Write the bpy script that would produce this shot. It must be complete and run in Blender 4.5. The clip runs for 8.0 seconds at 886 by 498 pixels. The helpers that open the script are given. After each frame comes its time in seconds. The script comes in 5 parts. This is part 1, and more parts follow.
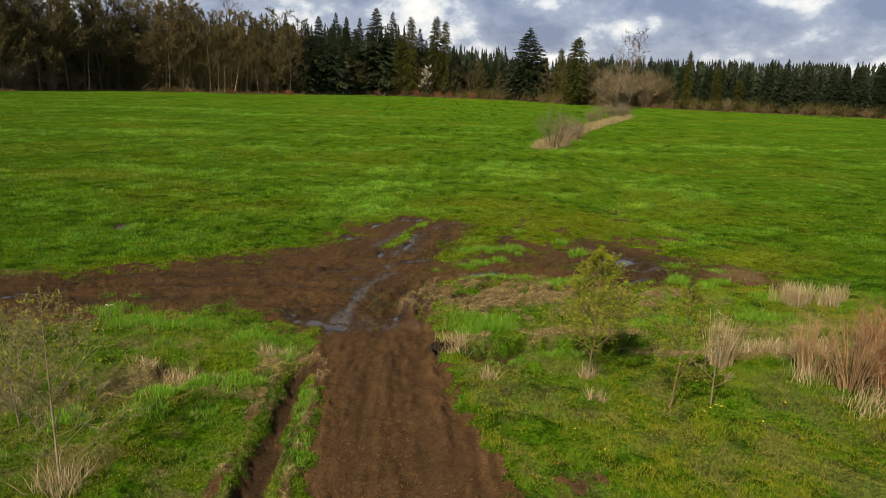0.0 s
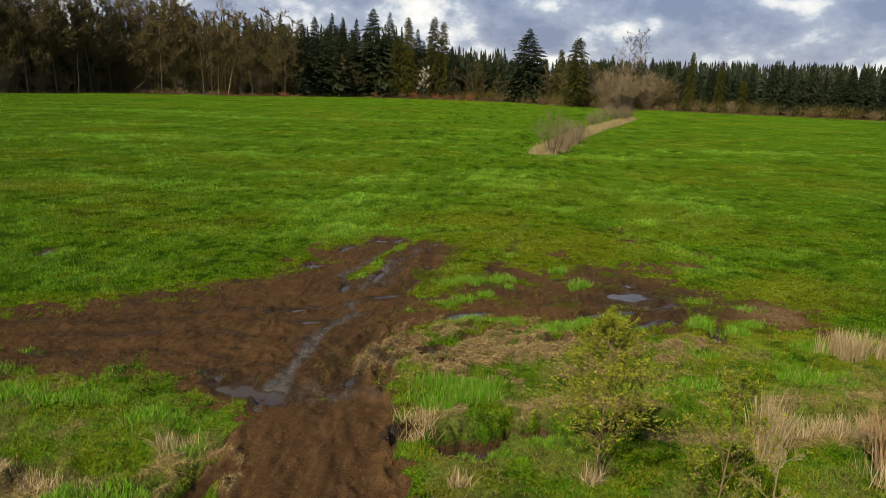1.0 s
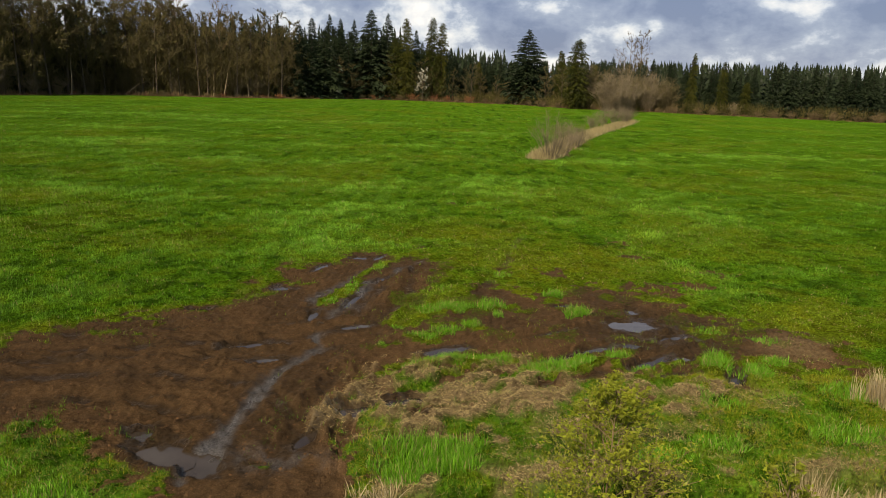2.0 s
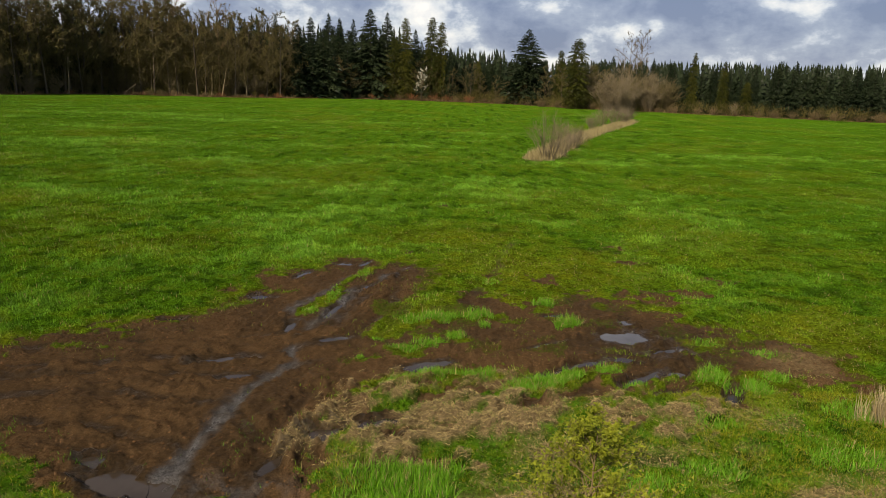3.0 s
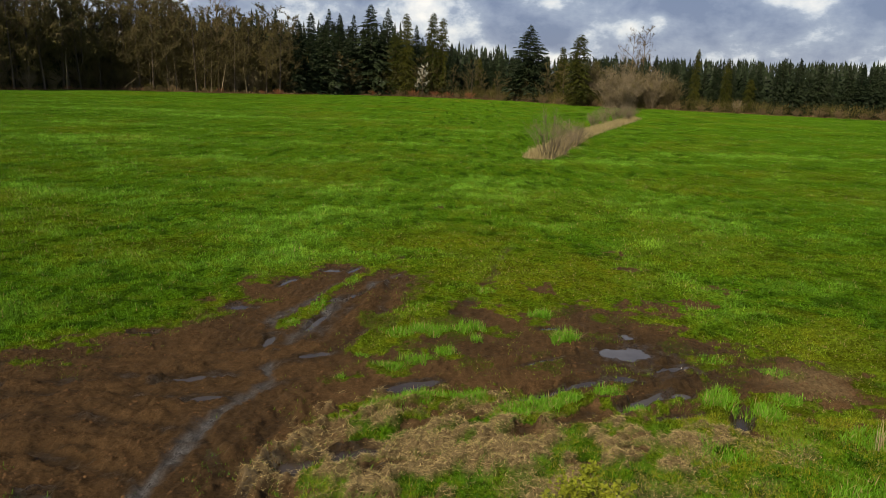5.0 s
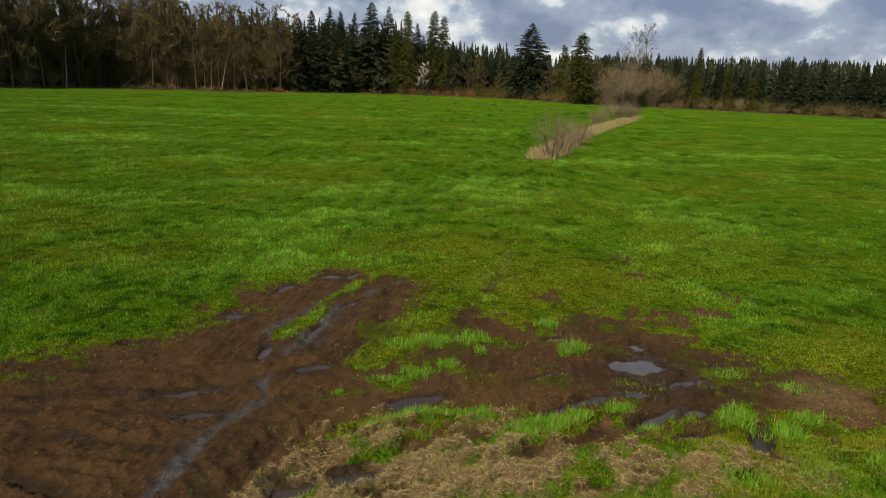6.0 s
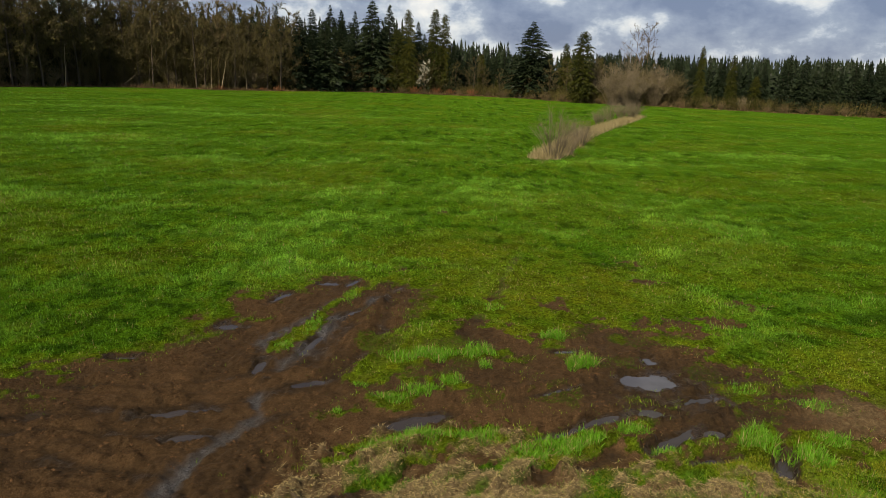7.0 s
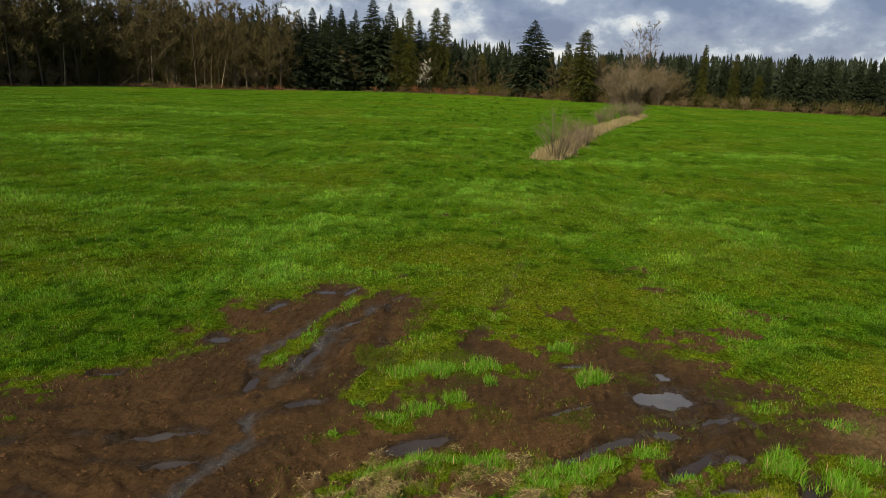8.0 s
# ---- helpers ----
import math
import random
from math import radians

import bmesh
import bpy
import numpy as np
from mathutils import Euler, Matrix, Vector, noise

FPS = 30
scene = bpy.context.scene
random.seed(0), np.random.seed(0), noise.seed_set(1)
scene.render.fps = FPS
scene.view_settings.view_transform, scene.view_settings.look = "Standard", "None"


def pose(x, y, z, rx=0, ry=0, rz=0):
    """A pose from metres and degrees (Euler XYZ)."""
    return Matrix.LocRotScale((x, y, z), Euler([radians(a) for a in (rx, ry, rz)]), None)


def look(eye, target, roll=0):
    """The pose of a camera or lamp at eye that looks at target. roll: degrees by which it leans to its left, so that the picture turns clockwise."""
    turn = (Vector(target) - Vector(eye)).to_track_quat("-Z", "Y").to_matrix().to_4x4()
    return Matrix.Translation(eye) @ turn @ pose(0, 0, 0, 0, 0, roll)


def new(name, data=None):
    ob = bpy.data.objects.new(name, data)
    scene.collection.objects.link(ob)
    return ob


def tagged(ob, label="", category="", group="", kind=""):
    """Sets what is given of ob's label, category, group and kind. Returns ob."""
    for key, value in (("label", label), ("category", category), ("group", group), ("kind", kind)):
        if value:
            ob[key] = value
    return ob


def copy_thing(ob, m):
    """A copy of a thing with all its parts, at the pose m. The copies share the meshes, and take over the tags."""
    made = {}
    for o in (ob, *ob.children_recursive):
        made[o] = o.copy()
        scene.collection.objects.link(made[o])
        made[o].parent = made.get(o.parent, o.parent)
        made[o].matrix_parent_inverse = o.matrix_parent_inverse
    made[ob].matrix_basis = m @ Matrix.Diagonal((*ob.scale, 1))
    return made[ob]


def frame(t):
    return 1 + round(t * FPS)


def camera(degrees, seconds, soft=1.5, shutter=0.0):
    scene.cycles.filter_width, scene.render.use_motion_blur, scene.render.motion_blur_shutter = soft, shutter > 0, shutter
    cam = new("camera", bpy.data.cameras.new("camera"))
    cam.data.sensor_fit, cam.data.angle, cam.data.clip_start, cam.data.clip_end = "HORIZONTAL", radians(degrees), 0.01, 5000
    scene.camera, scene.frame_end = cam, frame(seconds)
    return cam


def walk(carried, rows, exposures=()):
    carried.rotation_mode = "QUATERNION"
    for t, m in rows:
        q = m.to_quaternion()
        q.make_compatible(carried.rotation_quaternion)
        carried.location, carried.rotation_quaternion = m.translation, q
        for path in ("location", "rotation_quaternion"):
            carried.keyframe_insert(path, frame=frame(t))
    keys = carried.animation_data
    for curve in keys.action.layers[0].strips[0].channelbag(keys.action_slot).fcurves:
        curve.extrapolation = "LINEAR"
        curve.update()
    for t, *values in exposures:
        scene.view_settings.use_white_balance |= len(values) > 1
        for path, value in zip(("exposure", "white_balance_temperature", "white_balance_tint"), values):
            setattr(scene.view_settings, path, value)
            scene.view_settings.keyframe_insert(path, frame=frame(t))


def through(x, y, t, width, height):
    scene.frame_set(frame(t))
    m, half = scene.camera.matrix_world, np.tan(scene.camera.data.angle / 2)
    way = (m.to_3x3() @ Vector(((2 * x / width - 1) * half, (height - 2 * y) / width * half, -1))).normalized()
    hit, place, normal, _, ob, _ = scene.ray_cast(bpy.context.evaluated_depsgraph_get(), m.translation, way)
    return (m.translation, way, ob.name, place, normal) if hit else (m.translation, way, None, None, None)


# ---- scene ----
cam = camera(66.2, 8.0, soft=0.6)
METRES, EYE, TILT, LEAN, TURN = 11.52, 6.5, 0.0, 0.0, 0.0
ROWS = [
    (0.0, 0.0, 0.0, 0.0, 0.48, -14.2, -1.9),
    (0.5, 0.0335, 0.188, -0.0, 0.5, -14.15, -1.89),
    (1.0, 0.0637, 0.3586, -0.0012, 0.52, -14.06, -1.88),
    (1.5, 0.0892, 0.4919, -0.0017, 0.55, -13.91, -1.85),
    (3.0, 0.1509, 0.6572, -0.0005, 0.63, -13.94, -1.89),
    (3.5, 0.1642, 0.6798, -0.0002, 0.67, -14.03, -1.93),
    (4.0, 0.1727, 0.7048, -0.0003, 0.7, -14.09, -1.96),
    (4.5, 0.1775, 0.7319, 0.0017, 0.75, -14.17, -1.99),
    (6.0, 0.1707, 0.8244, 0.0109, 0.86, -14.43, -2.04),
    (6.5, 0.1675, 0.8591, 0.0124, 0.9, -14.49, -2.04),
    (7.0, 0.1648, 0.896, 0.0137, 0.93, -14.54, -2.05),
    (7.5, 0.1619, 0.9344, 0.015, 0.97, -14.59, -2.04),
    (8.0, 0.1604, 0.9732, 0.016, 1.0, -14.64, -2.02),
]
walk(cam, [(t, pose(0, 0, EYE, TILT, LEAN, TURN) @ pose(METRES * x, METRES * y, METRES * z, 90 + pitch, roll, yaw)) for t, x, y, z, yaw, pitch, roll in ROWS], [(0.0, 0.56, 7350, 15), (8.0, 0.34, 7100, 13)])

# ---- world, sun ----
SUN = Vector((-0.50, -0.87, 1.00)).normalized()
ELEV = math.asin(SUN.z)
CLOUDS = [(-0.050, 0.073, 0.050, 0.022, 0.13), (-0.004, 0.097, 0.05, 0.014, 0.12), (0.085, 0.068, 0.075, 0.018, -0.10), (0.0, 0.048, 0.05, 0.012, -0.08), (0.241, 0.077, 0.018, 0.013, 0.16),
          (0.278, 0.079, 0.012, 0.012, 0.13), (0.35, 0.060, 0.11, 0.017, -0.11), (0.435, 0.104, 0.05, 0.009, 0.14), (0.50, 0.062, 0.06, 0.012, 0.05), (0.36, 0.098, 0.10, 0.012, -0.05),
          (-0.266, 0.063, 0.10, 0.025, 0.02), (0.54, 0.098, 0.05, 0.012, -0.06), (0.14, 0.032, 0.07, 0.008, 0.07)]
world = bpy.data.worlds.new("sky")
scene.world = world
world.use_nodes = True
wt = world.node_tree
wt.nodes.clear()


def wnode(kind, **inputs):
    n = wt.nodes.new(kind)
    for k, v in inputs.items():
        n.inputs[k].default_value = v
    return n


def wmath(op, a, b=None):
    n = wt.nodes.new("ShaderNodeMath")
    n.operation = op
    for i, v in enumerate((a, b)):
        if v is None:
            continue
        if isinstance(v, (int, float)):
            n.inputs[i].default_value = v
        else:
            wt.links.new(v, n.inputs[i])
    return n.outputs[0]


sky = wt.nodes.new("ShaderNodeTexSky")
sky.sky_type, sky.sun_disc, sky.sun_elevation = "NISHITA", False, ELEV
sky.sun_rotation = math.atan2(SUN.x, SUN.y)
clear = wnode("ShaderNodeBackground", Strength=0.1)
wt.links.new(sky.outputs[0], clear.inputs[0])
way = wt.nodes.new("ShaderNodeTexCoord")
sep = wt.nodes.new("ShaderNodeSeparateXYZ")
wt.links.new(way.outputs["Generated"], sep.inputs[0])
flat = wt.nodes.new("ShaderNodeCombineXYZ")
wt.links.new(sep.outputs[0], flat.inputs[0])
wt.links.new(sep.outputs[1], flat.inputs[1])
wt.links.new(wmath("MULTIPLY", sep.outputs[2], 1.6), flat.inputs[2])
shift = wt.nodes.new("ShaderNodeVectorMath")
shift.operation = "ADD"
shift.inputs[1].default_value = (3.7, 1.2, 0.4)
wt.links.new(flat.outputs[0], shift.inputs[0])
billow = wnode("ShaderNodeTexNoise", Scale=11.0, Detail=9.0, Roughness=0.58, Distortion=0.12)
wt.links.new(shift.outputs[0], billow.inputs["Vector"])
tower = billow.outputs[0]
bearing = wmath("ARCTAN2", sep.outputs[0], sep.outputs[1])
# banks of dark cloud (below 0) and bright gaps between them: bearing, height, half sizes, strength
for b0, e0, bs, es, amount in CLOUDS:
    u = wmath("DIVIDE", wmath("SUBTRACT", bearing, b0), bs)
    v = wmath("DIVIDE", wmath("SUBTRACT", sep.outputs[2], e0), es)
    fall = wmath("EXPONENT", wmath("MULTIPLY", wmath("ADD", wmath("MULTIPLY", u, u), wmath("MULTIPLY", v, v)), -1.0))
    tower = wmath("ADD", tower, wmath("MULTIPLY", fall, amount))
ramp = wt.nodes.new("ShaderNodeValToRGB")
ramp.color_ramp.elements[0].position, ramp.color_ramp.elements[0].color = 0.34, (0.150, 0.215, 0.385, 1)
ramp.color_ramp.elements[1].position, ramp.color_ramp.elements[1].color = 0.72, (0.98, 1.02, 1.03, 1)
for place, shade in ((0.43, (0.225, 0.300, 0.475, 1)), (0.515, (0.31, 0.395, 0.56, 1)), (0.55, (0.44, 0.535, 0.69, 1)), (0.60, (0.66, 0.75, 0.85, 1))):
    ramp.color_ramp.elements.new(place).color = shade
wt.links.new(tower, ramp.inputs[0])
cloud = wnode("ShaderNodeBackground", Strength=0.74)
wt.links.new(ramp.outputs[0], cloud.inputs[0])
cover = wnode("ShaderNodeMixShader", Fac=0.88)
wt.links.new(clear.outputs[0], cover.inputs[1])
wt.links.new(cloud.outputs[0], cover.inputs[2])
wout = wt.nodes.new("ShaderNodeOutputWorld")
wt.links.new(cover.outputs[0], wout.inputs[0])

sun = new("sun", bpy.data.lights.new("sun", "SUN"))
sun.data.energy, sun.data.angle, sun.data.color = 5.0, radians(1.2), (1.0, 0.92, 0.78)
sun.matrix_world = look(SUN * 50, (0, 0, 0))


# ---- materials ----
class Mat:
    """Small helper to write node materials."""

    def __init__(self, name):
        self.m = bpy.data.materials.new(name)
        self.m.use_nodes = True
        self.t = self.m.node_tree
        self.bsdf = self.t.nodes["Principled BSDF"]
        self.out = self.t.nodes["Material Output"]

    def link(self, a, b):
        self.t.links.new(a, b)

    def node(self, kind, **inputs):
        n = self.t.nodes.new(kind)
        for k, v in inputs.items():
            if isinstance(v, bpy.types.NodeSocket):
                self.link(v, n.inputs[k])
            else:
                n.inputs[k].default_value = v
        return n

    def noise(self, scale, detail=4.0, rough=0.55, vector=None):
        n = self.node("ShaderNodeTexNoise", Scale=scale, Detail=detail, Roughness=rough)
        self.link(vector or self.position(), n.inputs["Vector"])
        return n.outputs[0]

    def position(self):
        return self.node("ShaderNodeNewGeometry").outputs["Position"]

    def math(self, op, a, b=None, clamp=False):
        n = self.t.nodes.new("ShaderNodeMath")
        n.operation, n.use_clamp = op, clamp
        for i, v in enumerate((a, b)):
            if v is None:
                continue
            if isinstance(v, (int, float)):
                n.inputs[i].default_value = v
            else:
                self.link(v, n.inputs[i])
        return n.outputs[0]

    def span(self, v, a, b, lo=0.0, hi=1.0):
        n = self.t.nodes.new("ShaderNodeMapRange")
        self.link(v, n.inputs[0])
        for i, x in enumerate((a, b, lo, hi)):
            n.inputs[i + 1].default_value = x
        return n.outputs[0]

    def mix(self, f, a, b, blend="MIX"):
        n = self.t.nodes.new("ShaderNodeMix")
        n.data_type, n.blend_type = "RGBA", blend
        for s, v in ((n.inputs[0], f), (n.inputs[6], a), (n.inputs[7], b)):
            if isinstance(v, bpy.types.NodeSocket):
                self.link(v, s)
            elif isinstance(v, (int, float)):
                s.default_value = v
            else:
                s.default_value = (*v, 1)
        return n.outputs[2]

    def bump(self, height, strength=0.5, distance=0.02):
        n = self.node("ShaderNodeBump", Strength=strength, Distance=distance)
        self.link(height, n.inputs["Height"])
        self.link(n.outputs[0], self.bsdf.inputs["Normal"])

    def leafy(self, colour, through=0.3, gloss=0.12):
        """Diffuse, some light let through, a weak sheen."""
        d = self.node("ShaderNodeBsdfDiffuse", Color=colour)
        tr = self.node("ShaderNodeBsdfTranslucent", Color=colour)
        a = self.node("ShaderNodeMixShader", Fac=through)
        self.link(d.outputs[0], a.inputs[1])
        self.link(tr.outputs[0], a.inputs[2])
        g = self.node("ShaderNodeBsdfGlossy", Roughness=0.45)
        g.inputs[0].default_value = (0.5, 0.5, 0.5, 1)
        b = self.node("ShaderNodeMixShader", Fac=gloss * 0.1)
        self.link(a.outputs[0], b.inputs[1])
        self.link(g.outputs[0], b.inputs[2])
        self.link(b.outputs[0], self.out.inputs[0])


def ground_material():
    k = Mat("field_soil_and_turf")
    att = k.node("ShaderNodeAttribute")
    att.attribute_name = "cover"
    col = k.node("ShaderNodeSeparateColor", Color=att.outputs["Color"])
    mud, straw, wet_shade = col.outputs[0], col.outputs[1], col.outputs[2]
    grit = att.outputs["Alpha"]
    att2 = k.node("ShaderNodeAttribute")
    att2.attribute_name = "turf"
    pos = k.position()
    n_big, n_mid, n_fine, n_grain = k.noise(0.35, 5), k.noise(2.2, 6, 0.6), k.noise(14, 5, 0.65), k.noise(70, 3, 0.6)
    n_tuft = k.noise(5.0, 5, 0.7)
    turf = k.mix(k.span(n_fine, 0.36, 0.64), (0.30, 0.28, 0.34), (0.95, 0.88, 0.9))
    turf = k.mix(1.0, turf, k.mix(k.span(n_tuft, 0.38, 0.62), (0.70, 0.68, 0.7), (1.12, 1.15, 1.1)), "MULTIPLY")
    turf = k.mix(1.0, att2.outputs["Color"], turf, "MULTIPLY")
    dirt = k.mix(k.span(n_fine, 0.30, 0.70), (0.052, 0.030, 0.013), (0.092, 0.055, 0.0255))
    dirt = k.mix(k.math("MULTIPLY", k.span(n_mid, 0.4, 0.65), 0.6), dirt, (0.108, 0.063, 0.028))
    dirt = k.mix(k.span(n_grain, 0.60, 0.70), dirt, (0.20, 0.135, 0.080))
    crumb = k.noise(32, 5, 0.7)
    dirt = k.mix(1.0, dirt, k.mix(k.span(crumb, 0.38, 0.62), (0.62, 0.60, 0.58), (1.34, 1.34, 1.36)), "MULTIPLY")
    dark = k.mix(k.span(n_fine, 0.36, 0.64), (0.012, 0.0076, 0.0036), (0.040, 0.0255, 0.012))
    # darkens damp mud, and paints the shade of ruts and grooves alike
    dirt = k.mix(k.math("MULTIPLY", wet_shade, 0.95), dirt, dark)
    grav = k.mix(k.span(k.noise(38, 3), 0.35, 0.65), (0.032, 0.030, 0.029), (0.098, 0.093, 0.090))
    dirt = k.mix(grit, dirt, grav)
    dry = k.mix(k.span(n_fine, 0.3, 0.7), (0.060, 0.040, 0.019), (0.190, 0.142, 0.074))
    mud = k.span(k.math("ADD", mud, k.math("MULTIPLY", k.math("SUBTRACT", n_fine, 0.5), 1.3)), 0.32, 0.58)
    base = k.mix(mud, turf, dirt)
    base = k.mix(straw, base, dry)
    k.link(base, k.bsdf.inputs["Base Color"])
    rough = k.math("SUBTRACT", 0.93, k.math("MULTIPLY", wet_shade, k.span(n_mid, 0.4, 0.65, 0.15, 0.5)))
    film = k.math("MULTIPLY", k.span(wet_shade, 0.82, 1.0), k.span(n_mid, 0.45, 0.62))
    rough = k.math("SUBTRACT", rough, k.math("MULTIPLY", film, 0.3), True)
    k.link(rough, k.bsdf.inputs["Roughness"])
    k.link(k.math("ADD", k.math("MULTIPLY", wet_shade, 0.06), k.math("MULTIPLY", film, 0.35)), k.bsdf.inputs["Specular IOR Level"])
    h = k.math("ADD", k.math("MULTIPLY", n_fine, 0.55), k.math("ADD", k.math("MULTIPLY", crumb, 1.5), k.math("MULTIPLY", n_grain, 0.25)))
    h = k.math("ADD", h, k.math("MULTIPLY", k.math("MULTIPLY", n_tuft, 2.2), k.math("SUBTRACT", 1.0, mud)))
    k.bump(h, 1.0, 0.08)
    k.bsdf.inputs["Diffuse Roughness"].default_value = 1.0
    return k.m


def blade_material(name, through=0.35):
    k = Mat(name)
    att = k.node("ShaderNodeAttribute")
    att.attribute_name = "tint"
    isl = k.node("ShaderNodeNewGeometry").outputs["Random Per Island"]
    c = k.mix(1.0, att.outputs["Color"], k.mix(isl, (0.72, 0.74, 0.7), (1.28, 1.26, 1.3)), "MULTIPLY")
    k.leafy(c, through)
    return k.m


def foliage(name, a, b, through=0.25, scale=0.4):
    """Leaves that vary by clump, leaf by leaf and tree by tree."""
    k = Mat(name)
    info = k.node("ShaderNodeObjectInfo").outputs["Random"]
    isl = k.node("ShaderNodeNewGeometry").outputs["Random Per Island"]
    c = k.mix(k.span(k.noise(scale, 3), 0.3, 0.7), a, b)
    c = k.mix(1.0, c, k.mix(isl, (0.7, 0.7, 0.7), (1.3, 1.3, 1.25)), "MULTIPLY")
    c = k.mix(1.0, c, k.mix(info, (0.75, 0.8, 0.8), (1.25, 1.18, 1.1)), "MULTIPLY")
    k.leafy(c, through)
    return k.m


def bark(name, a, b, scale=6.0):
    k = Mat(name)
    c = k.mix(k.span(k.noise(scale, 5, 0.65), 0.3, 0.7), a, b)
    info = k.node("ShaderNodeObjectInfo").outputs["Random"]
    c = k.mix(1.0, c, k.mix(info, (0.8, 0.8, 0.8), (1.2, 1.18, 1.15)), "MULTIPLY")
    k.link(c, k.bsdf.inputs["Base Color"])
    k.bsdf.inputs["Roughness"].default_value = 0.9
    k.bsdf.inputs["Specular IOR Level"].default_value = 0.08
    k.bump(k.noise(scale * 3, 4), 0.5, 0.01)
    return k.m


def water_material(name="muddy_water", a=(0.020, 0.0145, 0.010), b=(0.034, 0.026, 0.019)):
    k = Mat(name)
    c = k.mix(k.span(k.noise(1.3, 3), 0.35, 0.65), a, b)
    k.link(c, k.bsdf.inputs["Base Color"])
    k.bsdf.inputs["Roughness"].default_value = 0.08
    k.bsdf.inputs["IOR"].default_value = 1.33
    k.bsdf.inputs["Specular IOR Level"].default_value = 0.4
    k.bump(k.noise(5, 2), 0.06, 0.02)
    return k.m


M_GROUND = ground_material()
M_BLADE = blade_material("grass_blades", 0.18)
M_DRY = blade_material("dry_stalks", 0.2)
M_WATER = water_material()
# paler base colour stands in for a bright cloud's reflection in the water
M_SKY_TINT = water_material("pale_silty_water", (0.040, 0.038, 0.041), (0.062, 0.060, 0.064))
M_CONIFER = foliage("conifer_needles", (0.011, 0.019, 0.0095), (0.022, 0.032, 0.014), 0.12)
M_CEDAR = foliage("cedar_sprays", (0.028, 0.034, 0.006), (0.056, 0.058, 0.009), 0.2)
M_BUDS = foliage("opening_buds", (0.064, 0.057, 0.019), (0.112, 0.098, 0.032), 0.25)
M_LEAF = foliage("young_birch_leaves", (0.130, 0.168, 0.014), (0.225, 0.250, 0.026), 0.38, 3.0)
M_BLOOM = foliage("pale_blossom", (0.35, 0.34, 0.28), (0.55, 0.53, 0.46), 0.3)
M_BARK = bark("grey_brown_bark", (0.045, 0.036, 0.028), (0.095, 0.078, 0.060))
M_TWIG = bark("bare_brown_twigs", (0.100, 0.072, 0.036), (0.160, 0.118, 0.062))
M_TWIG_PALE = bark("pale_bare_twigs", (0.22, 0.175, 0.105), (0.32, 0.26, 0.165))
M_ALDER = bark("olive_brown_twigs", (0.066, 0.054, 0.026), (0.115, 0.094, 0.046))
M_GREYTWIG = bark("grey_brown_twigs", (0.125, 0.100, 0.062), (0.190, 0.155, 0.100))
M_STALK = bark("tan_dead_stalks", (0.19, 0.125, 0.060), (0.29, 0.20, 0.105))
M_TWIG_RED = bark("red_brown_twigs", (0.150, 0.064, 0.028), (0.215, 0.098, 0.045))
M_DARKBARK = bark("dark_bark", (0.022, 0.017, 0.013), (0.045, 0.035, 0.026))
M_CLOD = bark("clod_earth", (0.045, 0.024, 0.010), (0.105, 0.058, 0.026), 9.0)
M_LITTER = bark("weathered_white", (0.55, 0.54, 0.50), (0.72, 0.71, 0.68), 20.0)


# ---- numbers for noise and plan shapes ----
_LAT = np.random.RandomState(5).rand(256, 256)


def vnoise(x, y):
    xi, yi = np.floor(x).astype(int), np.floor(y).astype(int)
    fx, fy = x - xi, y - yi
    fx, fy = fx * fx * (3 - 2 * fx), fy * fy * (3 - 2 * fy)
    a, b = _LAT[xi & 255, yi & 255], _LAT[(xi + 1) & 255, yi & 255]
    c, d = _LAT[xi & 255, (yi + 1) & 255], _LAT[(xi + 1) & 255, (yi + 1) & 255]
    return (a * (1 - fx) + b * fx) * (1 - fy) + (c * (1 - fx) + d * fx) * fy


def fbm(x, y, scale, octaves=4, gain=0.5, seed=0):
    """Mean 0, about -1 to 1."""
    out, amp, tot = 0.0, 1.0, 0.0
    for i in range(octaves):
        out = out + amp * (vnoise(x * scale + 17.3 * i + seed * 7.7, y * scale + 9.1 * i + seed * 3.3) * 2 - 1)
        tot += amp
        scale, amp = scale * 2.03, amp * gain
    return out / tot * 2.6


def step(v, a, b):
    s = np.clip((v - a) / (b - a), 0, 1)
    return s * s * (3 - 2 * s)


def line_distance(x, y, pts):
    """Distance to a line of points, and how far along it (0 to 1)."""
    full, fully = np.full(x.shape, 99.0), np.zeros(x.shape)
    px, py = [p[0] for p in pts], [p[1] for p in pts]
    near = (x > min(px) - 3) & (x < max(px) + 3) & (y > min(py) - 3) & (y < max(py) + 3)
    x, y = x[near], y[near]
    best, along = np.full(x.shape, 99.0), np.zeros(x.shape)
    for i, ((ax, ay), (bx, by)) in enumerate(zip(pts, pts[1:])):
        dx, dy = bx - ax, by - ay
        u = np.clip(((x - ax) * dx + (y - ay) * dy) / (dx * dx + dy * dy), 0, 1)
        d = np.hypot(x - ax - u * dx, y - ay - u * dy)
        along = np.where(d < best, (i + u) / (len(pts) - 1), along)
        best = np.minimum(best, d)
    full[near], fully[near] = best, along
    return full, fully


def inside(x, y, pts):
    """Signed distance to an outline, positive inside."""
    d, _ = line_distance(x, y, pts + pts[:1])
    odd = np.zeros(x.shape, bool)
    near = d < 98
    whole, x, y = odd, x[near], y[near]
    odd = whole[near]
    for (ax, ay), (bx, by) in zip(pts, pts[1:] + pts[:1]):
        if ay != by:
            odd ^= ((ay > y) != (by > y)) & (x < (bx - ax) * (y - ay) / (by - ay) + ax)
    whole[near] = odd
    return np.where(whole, d, -d)


